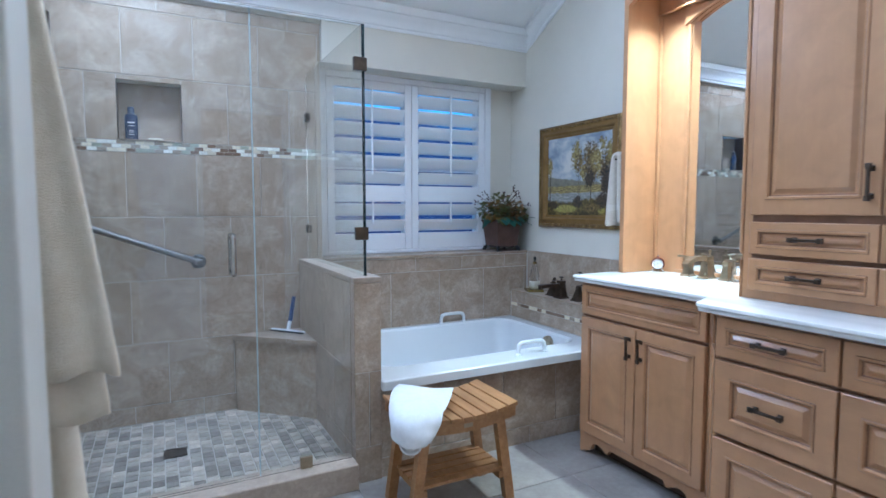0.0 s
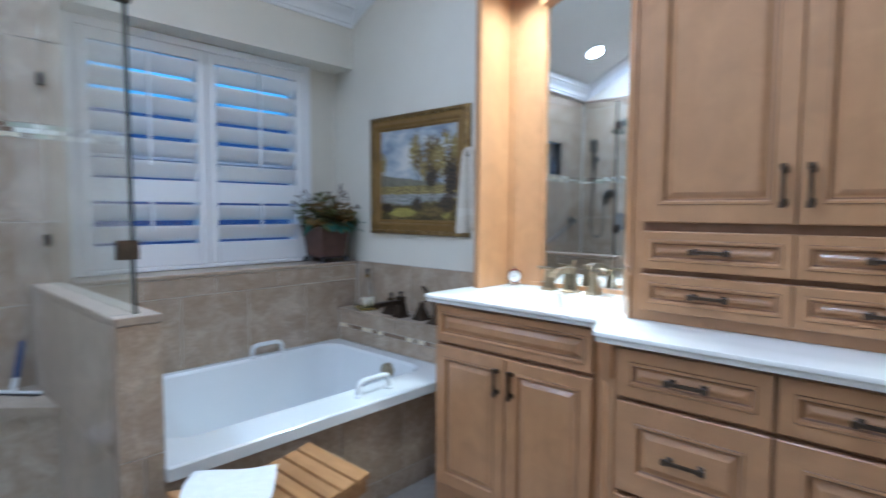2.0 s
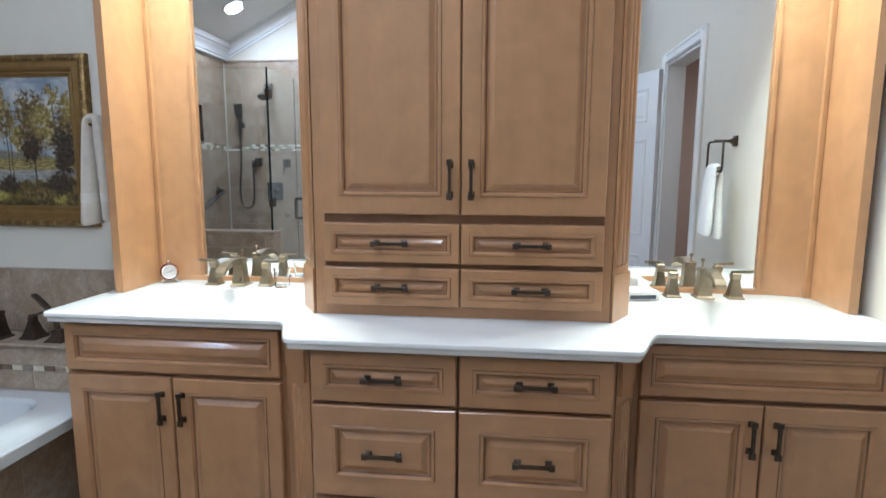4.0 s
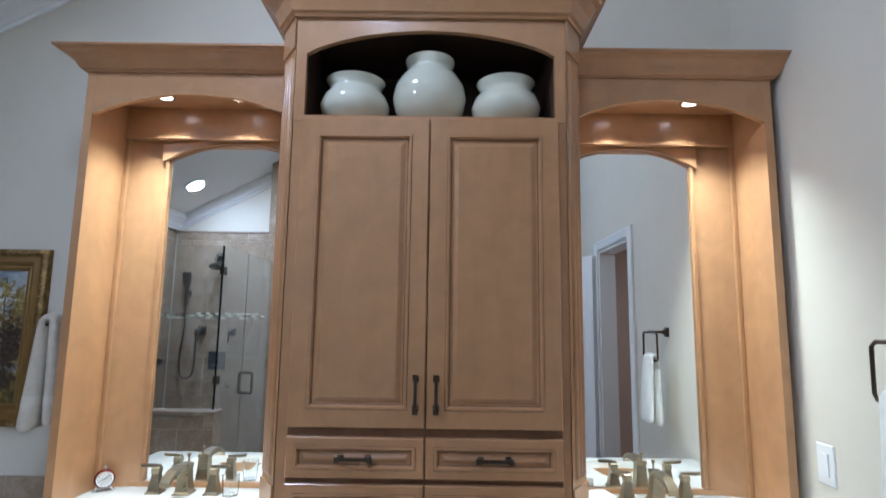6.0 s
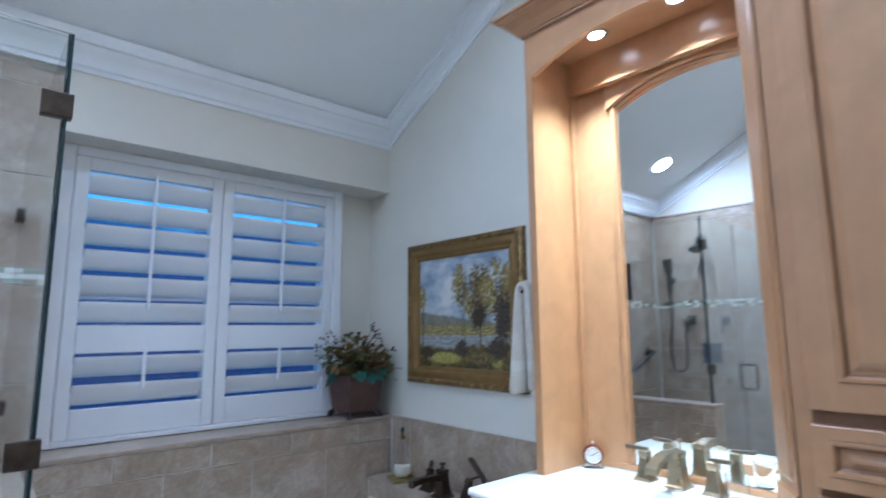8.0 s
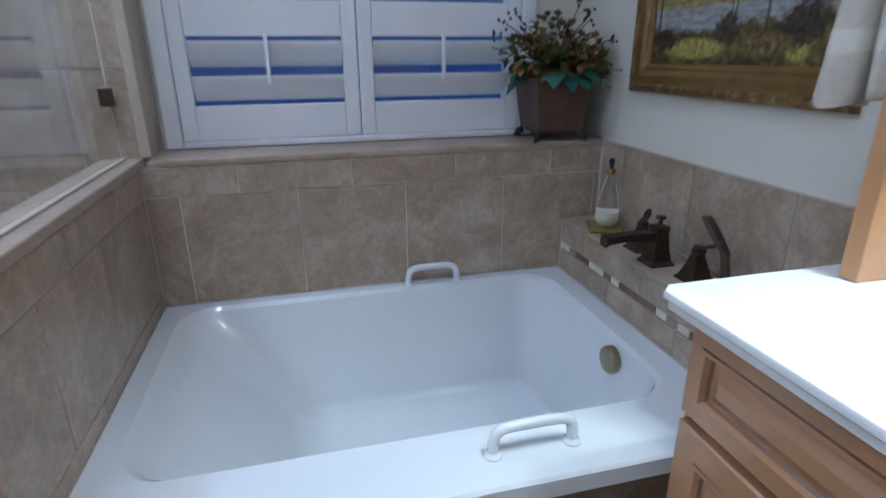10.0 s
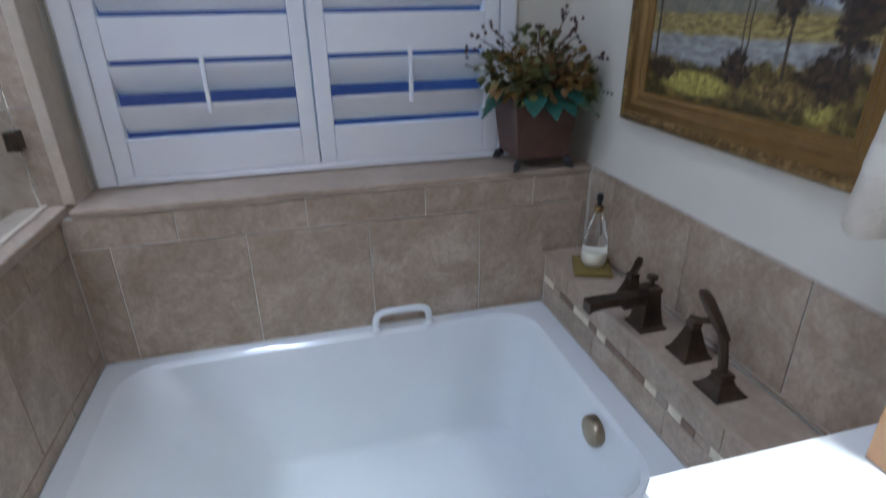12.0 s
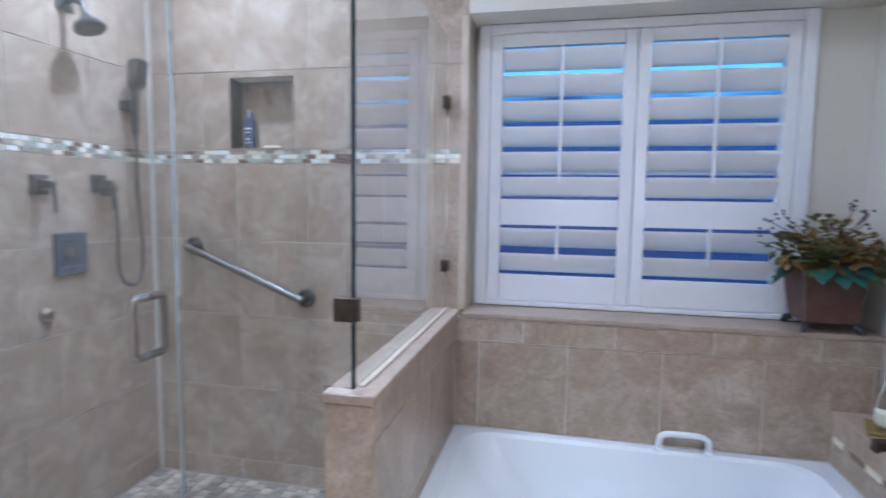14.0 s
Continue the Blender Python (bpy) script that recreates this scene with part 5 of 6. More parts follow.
for cs, ct, rs, rt, tone, ragged in ((0.03, 0.63, 0.05, 0.10, GOLDEN, 4.2), (0.48, 0.74, 0.075, 0.17, GOLDEN, 3.8), (0.53, 0.64, 0.06, 0.11, UMBER, 4.0), (0.60, 0.56, 0.07, 0.12, GOLDEN, 5.0), (0.71, 0.70, 0.125, 0.17, UMBER, 3.4), (0.80, 0.62, 0.085, 0.16, GOLDEN, 4.2),
                                     (0.69, 0.52, 0.085, 0.15, UMBER, 3.0), (0.68, 0.45, 0.062, 0.11, HEART, 2.6), (0.75, 0.66, 0.05, 0.08, GOLDEN, 5.0), (0.93, 0.56, 0.09, 0.24, UMBER, 3.2), (0.92, 0.42, 0.075, 0.20, HEART, 2.8), (0.86, 0.86, 0.045, 0.07, GOLDEN, 5.0), (0.97, 0.76, 0.05, 0.10, GOLDEN, 4.4),
                                     (0.51, 0.17, 0.07, 0.07, HEART, 2.6), (0.86, 0.16, 0.10, 0.09, HEART, 2.6), (0.10, 0.13, 0.09, 0.05, HEART, 2.8), (0.70, 0.10, 0.12, 0.05, UMBER, 2.6)):
    img = over(img, tone, blob(cs, ct, rs, rt, 0.40, ragged))
nt.links.new(img, bs.inputs["Base Color"])
bp = nt.nodes.new("ShaderNodeBump")
bp.inputs["Strength"].default_value, bp.inputs["Distance"].default_value = 0.5, 0.002
nt.links.new(calc('ADD', dab2, calc('MULTIPLY', fine, 0.5)), bp.inputs["Height"])
nt.links.new(bp.outputs[0], bs.inputs["Normal"])
canvas = part("canvas", loft(rect_rings(m, P0 + 0.08, P1 - 0.08, Q0 + 0.08, Q1 - 0.08, [(0, 0.002), (0, 0.008)])), pm, pic, "oil landscape with trees, water and clouded sky")


# ---------------------------------------------------------------- towels
def cloth(name, top, bottom, halfw, folds, thick, material, parent, seed=1, nz_=26, nu=36, along=(1, 0), out=(0, -1), flare=1.25, belly=0.0):
    """A hanging towel: a soft closed sleeve that widens downwards, with upright folds."""
    rng = random.Random(seed)
    ph = [rng.uniform(0, 6.28) for _ in range(4)]
    A, O = Vector((*along, 0)), Vector((*out, 0))
    T, Bt = Vector(top), Vector(bottom)
    rows = []
    for k in range(nz_ + 1):
        t = k / nz_
        c = T.lerp(Bt, t)
        w = halfw * (0.62 + (flare - 0.62) * t ** 0.7)
        th = thick * (1.25 - 0.25 * t)
        if k == 0 or k == nz_:
            w, th = w * 0.97, th * 0.55
        ring = []
        for i in range(nu):
            a = 2 * math.pi * i / nu
            u = math.cos(a)
            side = math.sin(a)
            f = math.sin(u * folds * 3.1 + ph[0] + 0.5 * t) * 0.5 + 0.25 * math.sin(u * folds * 5.3 + ph[1])
            off = thick * 0.75 * f * (0.35 + 0.65 * t) + belly * t
            sq = (abs(side) ** 0.55) * (1 if side >= 0 else -1)
            zz = 0.006 * math.sin(u * 4 + ph[2]) * (t if t > 0.9 else 0)
            ring.append(c + A * (u * w) + O * (sq * th + off) + Vector((0, 0, zz)))
        rows.append(ring)
    return loft(rows)


ht = thing("hand_towel", (2.28, 2.2, 1.5), "beige folded hand towel hung over a bronze bar", "towel")


def lobe(c, z0, z1, span, A, O, o, w, d, seed, grow=1.0, nz_=30, nu=30):
    """One soft rounded fold of a hung towel from height z0 down to z1, offset o along A; w and d are half sizes at its top and foot."""
    rng = random.Random(seed)
    ph = rng.uniform(0, 6)
    rows = []
    for k in range(nz_ + 1):
        z = z0 + (z1 - z0) * k / nz_
        t = min(1.0, max(0.0, (c[2] - z) / span))
        q = Vector((c[0], c[1], z)) + A * (o * (0.52 + 0.53 * t ** 0.8)) + O * (0.004 * math.sin(3 * t + ph))
        ww, dd = (w[0] + (w[1] - w[0]) * t ** 0.75) * grow, (d[0] + (d[1] - d[0]) * t) * grow
        if span > 0 and k == nz_ and nz_ > 5:
            ww, dd = ww * 0.93, dd * 0.93
        ring = []
        for i in range(nu):
            a = 2 * math.pi * i / nu
            rr = 1 + 0.06 * math.sin(3 * a + ph + 2 * t) + 0.035 * math.sin(5 * a - 3 * t)
            ring.append(q + A * (ww * rr * math.cos(a)) + O * (dd * rr * math.sin(a)) + Vector((0, 0, 0.004 * math.sin(2 * a + ph) * (1 if k == nz_ else 0))))
        rows.append(ring)
    return loft(rows)


def hung_towel(ob, c, span, A, O, sep, w, d, cloth_, band_, seed):
    """Two rolled folds joined over a bar, each with a woven band near its foot."""
    c = Vector(c)
    for o, sd_, short in ((-sep, seed, 0.0), (sep, seed + 2, 0.014)):
        f_ = part("fold", lobe(c, c.z - 0.012, c.z - span + short, span, A, O, o, w, d, sd_), cloth_, ob, "soft rolled fold", 70)
        part("hem", lobe(c, c.z - span * 0.70, c.z - span * 0.79, span, A, O, o, w, d, sd_, 1.02, 4), band_, f_, "smooth woven band", 70)
    r0, r1 = sep * 0.53, w[0] * 1.0
    part("top_fold", loft([[c + Vector((0, 0, -0.014)) + (A * (-math.cos(b_)) + Vector((0, 0, 1)) * math.sin(b_)) * (r0 + r1 * math.cos(a_)) + O * (d[0] * math.sin(a_)) for a_ in [2 * math.pi * i / 20 for i in range(20)]] for b_ in [math.pi * k / 14 for k in range(15)]]), cloth_, ob, "fold over the bar", 70)


hung_towel(ht, (2.205, 2.135, 1.496), 0.366, Vector((0.12, -0.993, 0)), Vector((0.993, 0.12, 0)), 0.034, (0.0165, 0.0305), (0.040, 0.050), TOWEL, HEM, 3)
rg = thing("towel_bar", (2.20, 2.06, 1.49), "dark bronze towel bar on the side of the vanity", "towel bar")
part("mount", loft(rect_rings(north(2.0525), 2.262, 2.302, 1.456, 1.496, [(0, 0), (0, 0.005), (0.008, 0.012), (0.014, 0.03), (0.014, 0.088)])), BRONZE, rg)
part("arm", tube([(2.282, 2.135, 1.476), (2.20, 2.135, 1.476), (2.176, 2.135, 1.476)], 0.006, 10), BRONZE, rg, smooth=60)

# hand towel on the south wall
rg = thing("towel_ring", (1.60, SY, 1.46), "dark bronze towel ring on the wall", "towel ring", "towel rings")
part("mount", loft(rect_rings(north(SY), 1.575, 1.625, 1.445, 1.495, [(0, 0.0005), (0, 0.006), (0.010, 0.012), (0.018, 0.03), (0.018, 0.098)])), BRONZE, rg)
rz, ry_ = 1.468, SY + 0.092
part("ring", tube([(1.60, ry_, rz), (1.52, ry_, rz), (1.505, ry_, rz - 0.012), (1.502, ry_, 1.34), (1.51, ry_, 1.325), (1.69, ry_, 1.325), (1.698, ry_, 1.34), (1.695, ry_, rz - 0.012), (1.68, ry_, rz), (1.60, ry_, rz)], 0.0055, 8), BRONZE, rg, smooth=60)
t2 = thing("hand_towel", (1.60, ry_, 1.3), "white folded hand towel over a bronze towel ring", "towel")
hung_towel(t2, (1.60, ry_, 1.352), 0.345, Vector((0, 1, 0)), Vector((1, 0, 0)), 0.024, (0.0135, 0.024), (0.060, 0.074), TOWEL_W, TOWEL_W, 9)
# bath towel hanging beside the entrance
t3 = thing("bath_towel", (-0.1, 1.0, 1.7), "beige bath towel hanging in long folds by the entrance", "towel")
part("fold", cloth("fold", (-0.205, 1.02, 1.86), (-0.158, 1.03, 0.62), 0.078, 2.2, 0.026, TOWEL_B, t3, 8, 40, 48, along=(1, 0), out=(0, -1), flare=1.25), TOWEL_B, t3, smooth=80)
part("fold", cloth("fold", (-0.175, 0.99, 1.86), (-0.082, 0.995, 0.885), 0.044, 1.4, 0.016, TOWEL_B, t3, 12, 36, 36, along=(1, 0), out=(0, -1), flare=1.25), TOWEL_B, t3, smooth=80)
part("fold", cloth("fold", (-0.168, 0.955, 1.86), (-0.062, 0.955, 0.968), 0.043, 1.2, 0.019, TOWEL_B, t3, 9, 36, 36, along=(1, 0), out=(0, -1), flare=1.25), TOWEL_B, t3, smooth=80)
hk = thing("towel_hook", (-0.2, 0.90, 1.87), "dark bronze hook on the wall end", "hook")
part("arm", tube(smooth_path([(-0.18, 0.859, 1.87), (-0.18, 0.93, 1.865), (-0.18, 1.03, 1.87), (-0.18, 1.045, 1.90)], 5), 0.008, 10), BRONZE, hk, smooth=60)
part("plate", box(-0.205, -0.155, 0.8592, 0.866, 1.83, 1.91, 0.002), BRONZE, hk)

# light switch
sw = thing("light_switch", (2.03, SY, 1.09), "white rocker light switch on the wall", "switch")
part("plate", loft(rect_rings(north(SY), 1.992, 2.068, 1.03, 1.15, [(0, 0.0005), (0, 0.003), (0.003, 0.006), (0.016, 0.006)])), WHITE, sw)
part("rocker", box(2.013, 2.047, SY + 0.0062, SY + 0.010, 1.057, 1.123, 0.001), WHITE, sw)

# ---------------------------------------------------------------- small things on the vanity
ck = thing("desk_clock", (2.325, 1.975, COUNTER_Z), "small round silver clock with a red rim on little feet", "clock")
ca = pose(2.325, 1.975, COUNTER_Z + 0.0425, 0, 0, 35) @ Matrix.Scale(0.80, 4)
CRED = surf("dark_red_enamel", (0.10, 0.012, 0.012), (0.15, 0.02, 0.02), 10, 0.25)


def put(bm, mtx):
    bmesh.ops.transform(bm, verts=bm.verts[:], matrix=mtx)
    return bm


part("case", put(lathe((0, 0, 0), [(0.038, 0.02), (0.040, 0.012), (0.040, -0.006), (0.037, -0.010), (0.034, -0.010), (0.034, -0.0055)], 32, 'x'), ca), CRED, ck, smooth=40)
part("bezel", put(lathe((0, 0, 0), [(0.0345, -0.006), (0.0345, -0.0115), (0.030, -0.0115), (0.030, -0.006)], 32, 'x', hollow=True), ca), CHROME, ck, smooth=40)
dial = part("dial", put(lathe((0, 0, 0), [(0.0305, -0.004), (0.0305, -0.0068), (0.001, -0.0068)], 32, 'x'), ca), TOWEL_W, ck)
for k in range(12):
    a = radians(30 * k)
    part("hour_mark", put(box(-0.0076, -0.0070, -0.0008, 0.0008, 0.021, 0.027), ca @ Matrix.Rotation(a, 4, 'X')), BLACK, dial)
for a, l in ((55, 0.022), (-100, 0.015)):
    part("clock_hand", put(box(-0.0088, -0.0080, -0.0008, 0.0008, -0.003, l), ca @ Matrix.Rotation(radians(a), 4, 'X')), BLACK, dial)
for s in (-1, 1):
    part("foot", put(tube([(0.0, s * 0.022, -0.030), (-0.005, s * 0.036, -0.048), (-0.008, s * 0.044, -0.050)], 0.0045, 8), ca), CHROME, ck, smooth=60)
part("back_leg", put(tube([(0.02, 0, -0.02), (0.034, 0, -0.050)], 0.004, 8), ca), CHROME, ck)
part("finial", put(lathe((0, 0, 0.038), [(0.005, 0), (0.005, 0.006), (0.009, 0.010), (0.009, 0.016), (0.002, 0.02)], 14), ca), CHROME, ck, smooth=40)
cup = thing("glass_tumbler", (2.30, 1.515, COUNTER_Z), "small clear glass tumbler beside the tap", "glass")
part("wall", lathe((2.30, 1.515, COUNTER_Z + 0.0005), [(0.026, 0), (0.030, 0.07), (0.028, 0.07), (0.024, 0.006), (0.001, 0.006)], 24), CLEAR, cup, smooth=40).visible_shadow = False
bx = thing("tissue_packet", (2.29, 0.27, COUNTER_Z), "flat white and blue packet beside the basin", "packet")
part("box", put(box(-0.045, 0.045, -0.06, 0.06, 0.0006, 0.035, 0.006), pose(2.27, 0.25, COUNTER_Z, 0, 0, 12)), TOWEL_W, bx, smooth=40)
part("print", put(box(-0.0465, -0.0452, -0.045, 0.045, 0.008, 0.022), pose(2.27, 0.25, COUNTER_Z, 0, 0, 12)), GREYBLUE, bx, "blue-grey printed band")

# ---------------------------------------------------------------- plant on the sill
pl = thing("potted_plant", (2.235, 3.30, SILL), "dried hydrangeas and ferns in a square rusty pot on feet", "plant")
pc = (2.235, 3.295)
part("pot", loft([[(pc[0] + a * w, pc[1] + b * w, z) for a, b in ((-1, -1), (1, -1), (1, 1), (-1, 1))] for w, z in ((0.078, 0.955), (0.081, 0.96), (0.100, 1.125), (0.106, 1.128), (0.106, 1.14), (0.096, 1.14), (0.094, 1.12), (0.02, 1.115))]), POT, pl)
stand = part("stand", loft([[(pc[0] + a * w, pc[1] + b * w, z) for a, b in ((-1, -1), (1, -1), (1, 1), (-1, 1))] for w, z in ((0.060, 0.946), (0.066, 0.948), (0.066, 0.954), (0.06, 0.9545))]), BLACK, pl, "dark carved stand")
for a in (-1, 1):
    for b in (-1, 1):
        part("foot", tube(smooth_path([(pc[0] + a * 0.075, pc[1] + b * 0.075, 0.948), (pc[0] + a * 0.088, pc[1] + b * 0.088, 0.94), (pc[0] + a * 0.083, pc[1] + b * 0.083, 0.932), (pc[0] + a * 0.096, pc[1] + b * 0.096, 0.9275)], 4), 0.0125, 8, None, 0.007), BLACK, stand, smooth=60)
LEAFS = [surf("leaf_" + n, c, tuple(v * 1.5 for v in c), 30, 0.55) for n, c in (("fern", (0.045, 0.075, 0.028)), ("broad", (0.018, 0.085, 0.062)), ("dry", (0.20, 0.115, 0.03)), ("rust", (0.12, 0.068, 0.022)), ("olive", (0.115, 0.12, 0.035)), ("berry", (0.05, 0.018, 0.012)))]
rng = random.Random(21)


def blade(b, p, d, length, width, droop, n=4):
    d = Vector(d).normalized()
    s = d.cross(Vector((0, 0, 1)))
    s = s.normalized() if s.length > 0.01 else Vector((1, 0, 0))
    p = Vector(p)
    L, R = [], []
    for k in range(n + 1):
        t = k / n
        q = p + d * (length * t) + Vector((0, 0, -droop * t * t))
        w = width * (math.sin(math.pi * min(0.97, 0.12 + 0.85 * t)))
        L.append(b.verts.new(q + s * w))
        R.append(b.verts.new(q - s * w + Vector((0, 0, 0.15 * w))))
    for k in range(n):
        b.faces.new((L[k], R[k], R[k + 1], L[k + 1]))


fern = bmesh.new()
for k in range(40):
    a = rng.uniform(0, 6.28)
    el_ = rng.uniform(0.15, 1.2)
    d = Vector((math.cos(a) * math.cos(el_), math.sin(a) * math.cos(el_), math.sin(el_)))
    ln = rng.uniform(0.13, 0.23)
    base = Vector((pc[0] + rng.uniform(-0.06, 0.06), pc[1] + rng.uniform(-0.06, 0.06), 1.13))
    if base.x + d.x * ln > EX - 0.03 or base.y + d.y * ln > 3.36:
        d.x, d.y = -abs(d.x), -abs(d.y)
    s = d.cross(Vector((0, 0, 1))).normalized()
    for j in range(14):
        t = 0.15 + 0.85 * j / 13
        q = base + d * (ln * t) + Vector((0, 0, -0.05 * t * t))
        for sg in (-1, 1):
            blade(fern, q, s * sg + d * 0.7, 0.044 * (1.15 - t), 0.005, 0.008, 2)
tagged(part("fern_foliage", fern, LEAFS[0], pl, "dull green fern fronds"), kind="stuff")
for k in range(9):
    b = bmesh.new()
    a = rng.uniform(3.2, 6.0)
    blade(b, (pc[0] + 0.085 * math.cos(a), pc[1] + 0.095 * math.sin(a), 1.152 + rng.uniform(0, 0.02)), (math.cos(a), math.sin(a), rng.uniform(-0.5, 0.2)), rng.uniform(0.08, 0.12), 0.036, 0.05, 6)
    part("broad_leaf", b, LEAFS[1], pl, "dark teal broad leaf", 60)
for (ox, oy, oz, rr, mi) in ((-0.10, -0.06, 0.075, 0.062, 2), (-0.01, -0.10, 0.06, 0.062, 3), (0.08, -0.05, 0.085, 0.058, 2), (-0.03, -0.03, 0.125, 0.068, 4), (0.06, -0.10, 0.05, 0.05, 2), (-0.13, 0.0, 0.08, 0.05, 4), (0.04, 0.02, 0.115, 0.06, 3), (-0.06, -0.11, 0.05, 0.045, 4), (0.10, -0.09, 0.045, 0.045, 4)):
    b = bmesh.new()
    for k in range(110):
        v = Vector((rng.gauss(0, 1), rng.gauss(0, 1), rng.gauss(0, 1))).normalized()
        q = Vector((pc[0] + ox, pc[1] + oy, 1.13 + oz)) + v * rr * rng.uniform(0.75, 1.05)
        if q.x > EX - 0.02 or q.y > 3.375:
            continue
        blade(b, q, v + Vector((rng.uniform(-0.8, 0.8), rng.uniform(-0.8, 0.8), rng.uniform(-0.8, 0.8))), 0.030, 0.0125, 0.006, 2)
    part("flower_head", b, LEAFS[mi], pl, "dried hydrangea head")
tw_b = bmesh.new()
for k in range(10):
    a = rng.uniform(2.4, 6.6)
    base = Vector((pc[0], pc[1], 1.16))
    d = Vector((math.cos(a) * 0.8, math.sin(a) * 0.55, rng.uniform(0.3, 1.2))).normalized()
    tip = base + d * rng.uniform(0.17, 0.25)
    tip.x, tip.y = min(tip.x, EX - 0.02), min(tip.y, 3.37)
    tube([base, base.lerp(tip, 0.5) + Vector((0, 0, 0.02)), tip], 0.0016, 5, tw_b)
    for j in range(5):
        q = tip + Vector((rng.uniform(-0.03, 0.012), rng.uniform(-0.03, 0.01), rng.uniform(-0.02, 0.02)))
        r = bmesh.ops.create_icosphere(tw_b, subdivisions=1, radius=0.0055)
        bmesh.ops.translate(tw_b, verts=r["verts"], vec=q)
tagged(part("berry_sprig", tw_b, LEAFS[5], pl, "thin twigs with dark berries"), kind="stuff")

# ---------------------------------------------------------------- teak stool with a towel
st = thing("shower_stool", (1.10, 1.96, 0), "curved slatted teak stool with a lower shelf", "stool")
SX0, SX1, SY0, SY1 = 0.862, 1.340, 1.800, 2.125


def seat_z(x):
    t = (x - (SX0 + SX1) / 2) / ((SX1 - SX0) / 2)
    return 0.402 + 0.030 * t * t


for k in range(9):
    x0 = SX0 + 0.004 + k * (SX1 - SX0 - 0.004) / 9
    x1 = x0 + 0.045
    z0, z1 = seat_z(x0), seat_z(x1)
    part("seat_slat", loft([[(x0, y, z0 - 0.017), (x1, y, z1 - 0.017), (x1, y, z1 - 0.002), (x1 - 0.002, y, z1), (x0 + 0.002, y, z0), (x0, y, z0 - 0.002)] for y in (SY0, SY1)]), TEAK, st)
for y in (SY0 + 0.012, SY1 - 0.032):
    rows = []
    for k in range(13):
        x = SX0 + 0.01 + k * (SX1 - SX0 - 0.02) / 12
        z = seat_z(x) - 0.0175
        rows.append([(x, y, z), (x, y + 0.02, z), (x, y + 0.02, z - 0.045), (x, y, z - 0.045)])
    part("apron", loft(rows), TEAK, st)
for s in (-1, 1):
    for y in (SY0 + 0.033, SY1 - 0.033 - 0.035):
        xt, xb = 1.101 + s * 0.165, 1.101 + s * 0.222
        part("leg", loft([[(x - 0.02, y, z), (x + 0.02, y, z), (x + 0.02, y + 0.034, z), (x - 0.02, y + 0.034, z)] for x, z in ((xb, 0.0), (xt, 0.388))]), TEAK, st)
for k in range(5):
    y0 = SY0 + 0.04 + k * 0.051
    part("shelf_slat", box(1.101 - 0.20, 1.101 + 0.20, y0, y0 + 0.043, 0.13, 0.144, 0.002), TEAK, st)
for s in (-1, 1):
    xx = 1.101 + s * 0.178
    part("shelf_rail", box(xx - 0.014, xx + 0.014, SY0 + 0.035, SY1 - 0.035, 0.10, 0.129, 0.002), TEAK, st)
part("name_plate", box(1.085, 1.125, SY0 + 0.0105, SY0 + 0.0119, 0.358, 0.374), BRASS, st, "small brass plate")
# towel folded over the end of the stool
tv = thing("folded_towel", (0.98, 1.9, 0.44), "white towel folded over the corner of the stool", "towel")
EDGES = ([(0.935, 2.118, 0.448), (0.862, 2.020, 0.447), (0.834, 1.930, 0.425), (0.821, 1.872, 0.390), (0.818, 1.846, 0.358)],
         [(1.045, 2.072, 0.432), (0.955, 1.950, 0.440), (0.866, 1.812, 0.436), (0.837, 1.774, 0.395), (0.838, 1.766, 0.350)],
         [(1.150, 2.020, 0.424), (1.060, 1.895, 0.424), (0.968, 1.782, 0.428), (0.924, 1.770, 0.392), (0.886, 1.767, 0.356)])
LINES = [smooth_path(e, 8) for e in EDGES]


def on_towel(u, v):
    k = v * (len(LINES[0]) - 1)
    i = min(int(k), len(LINES[0]) - 2)
    p = [ln[i].lerp(ln[i + 1], k - i) for ln in LINES]
    return p[0] * ((1 - u) * (1 - 2 * u)) + p[1] * (4 * u * (1 - u)) + p[2] * (u * (2 * u - 1))


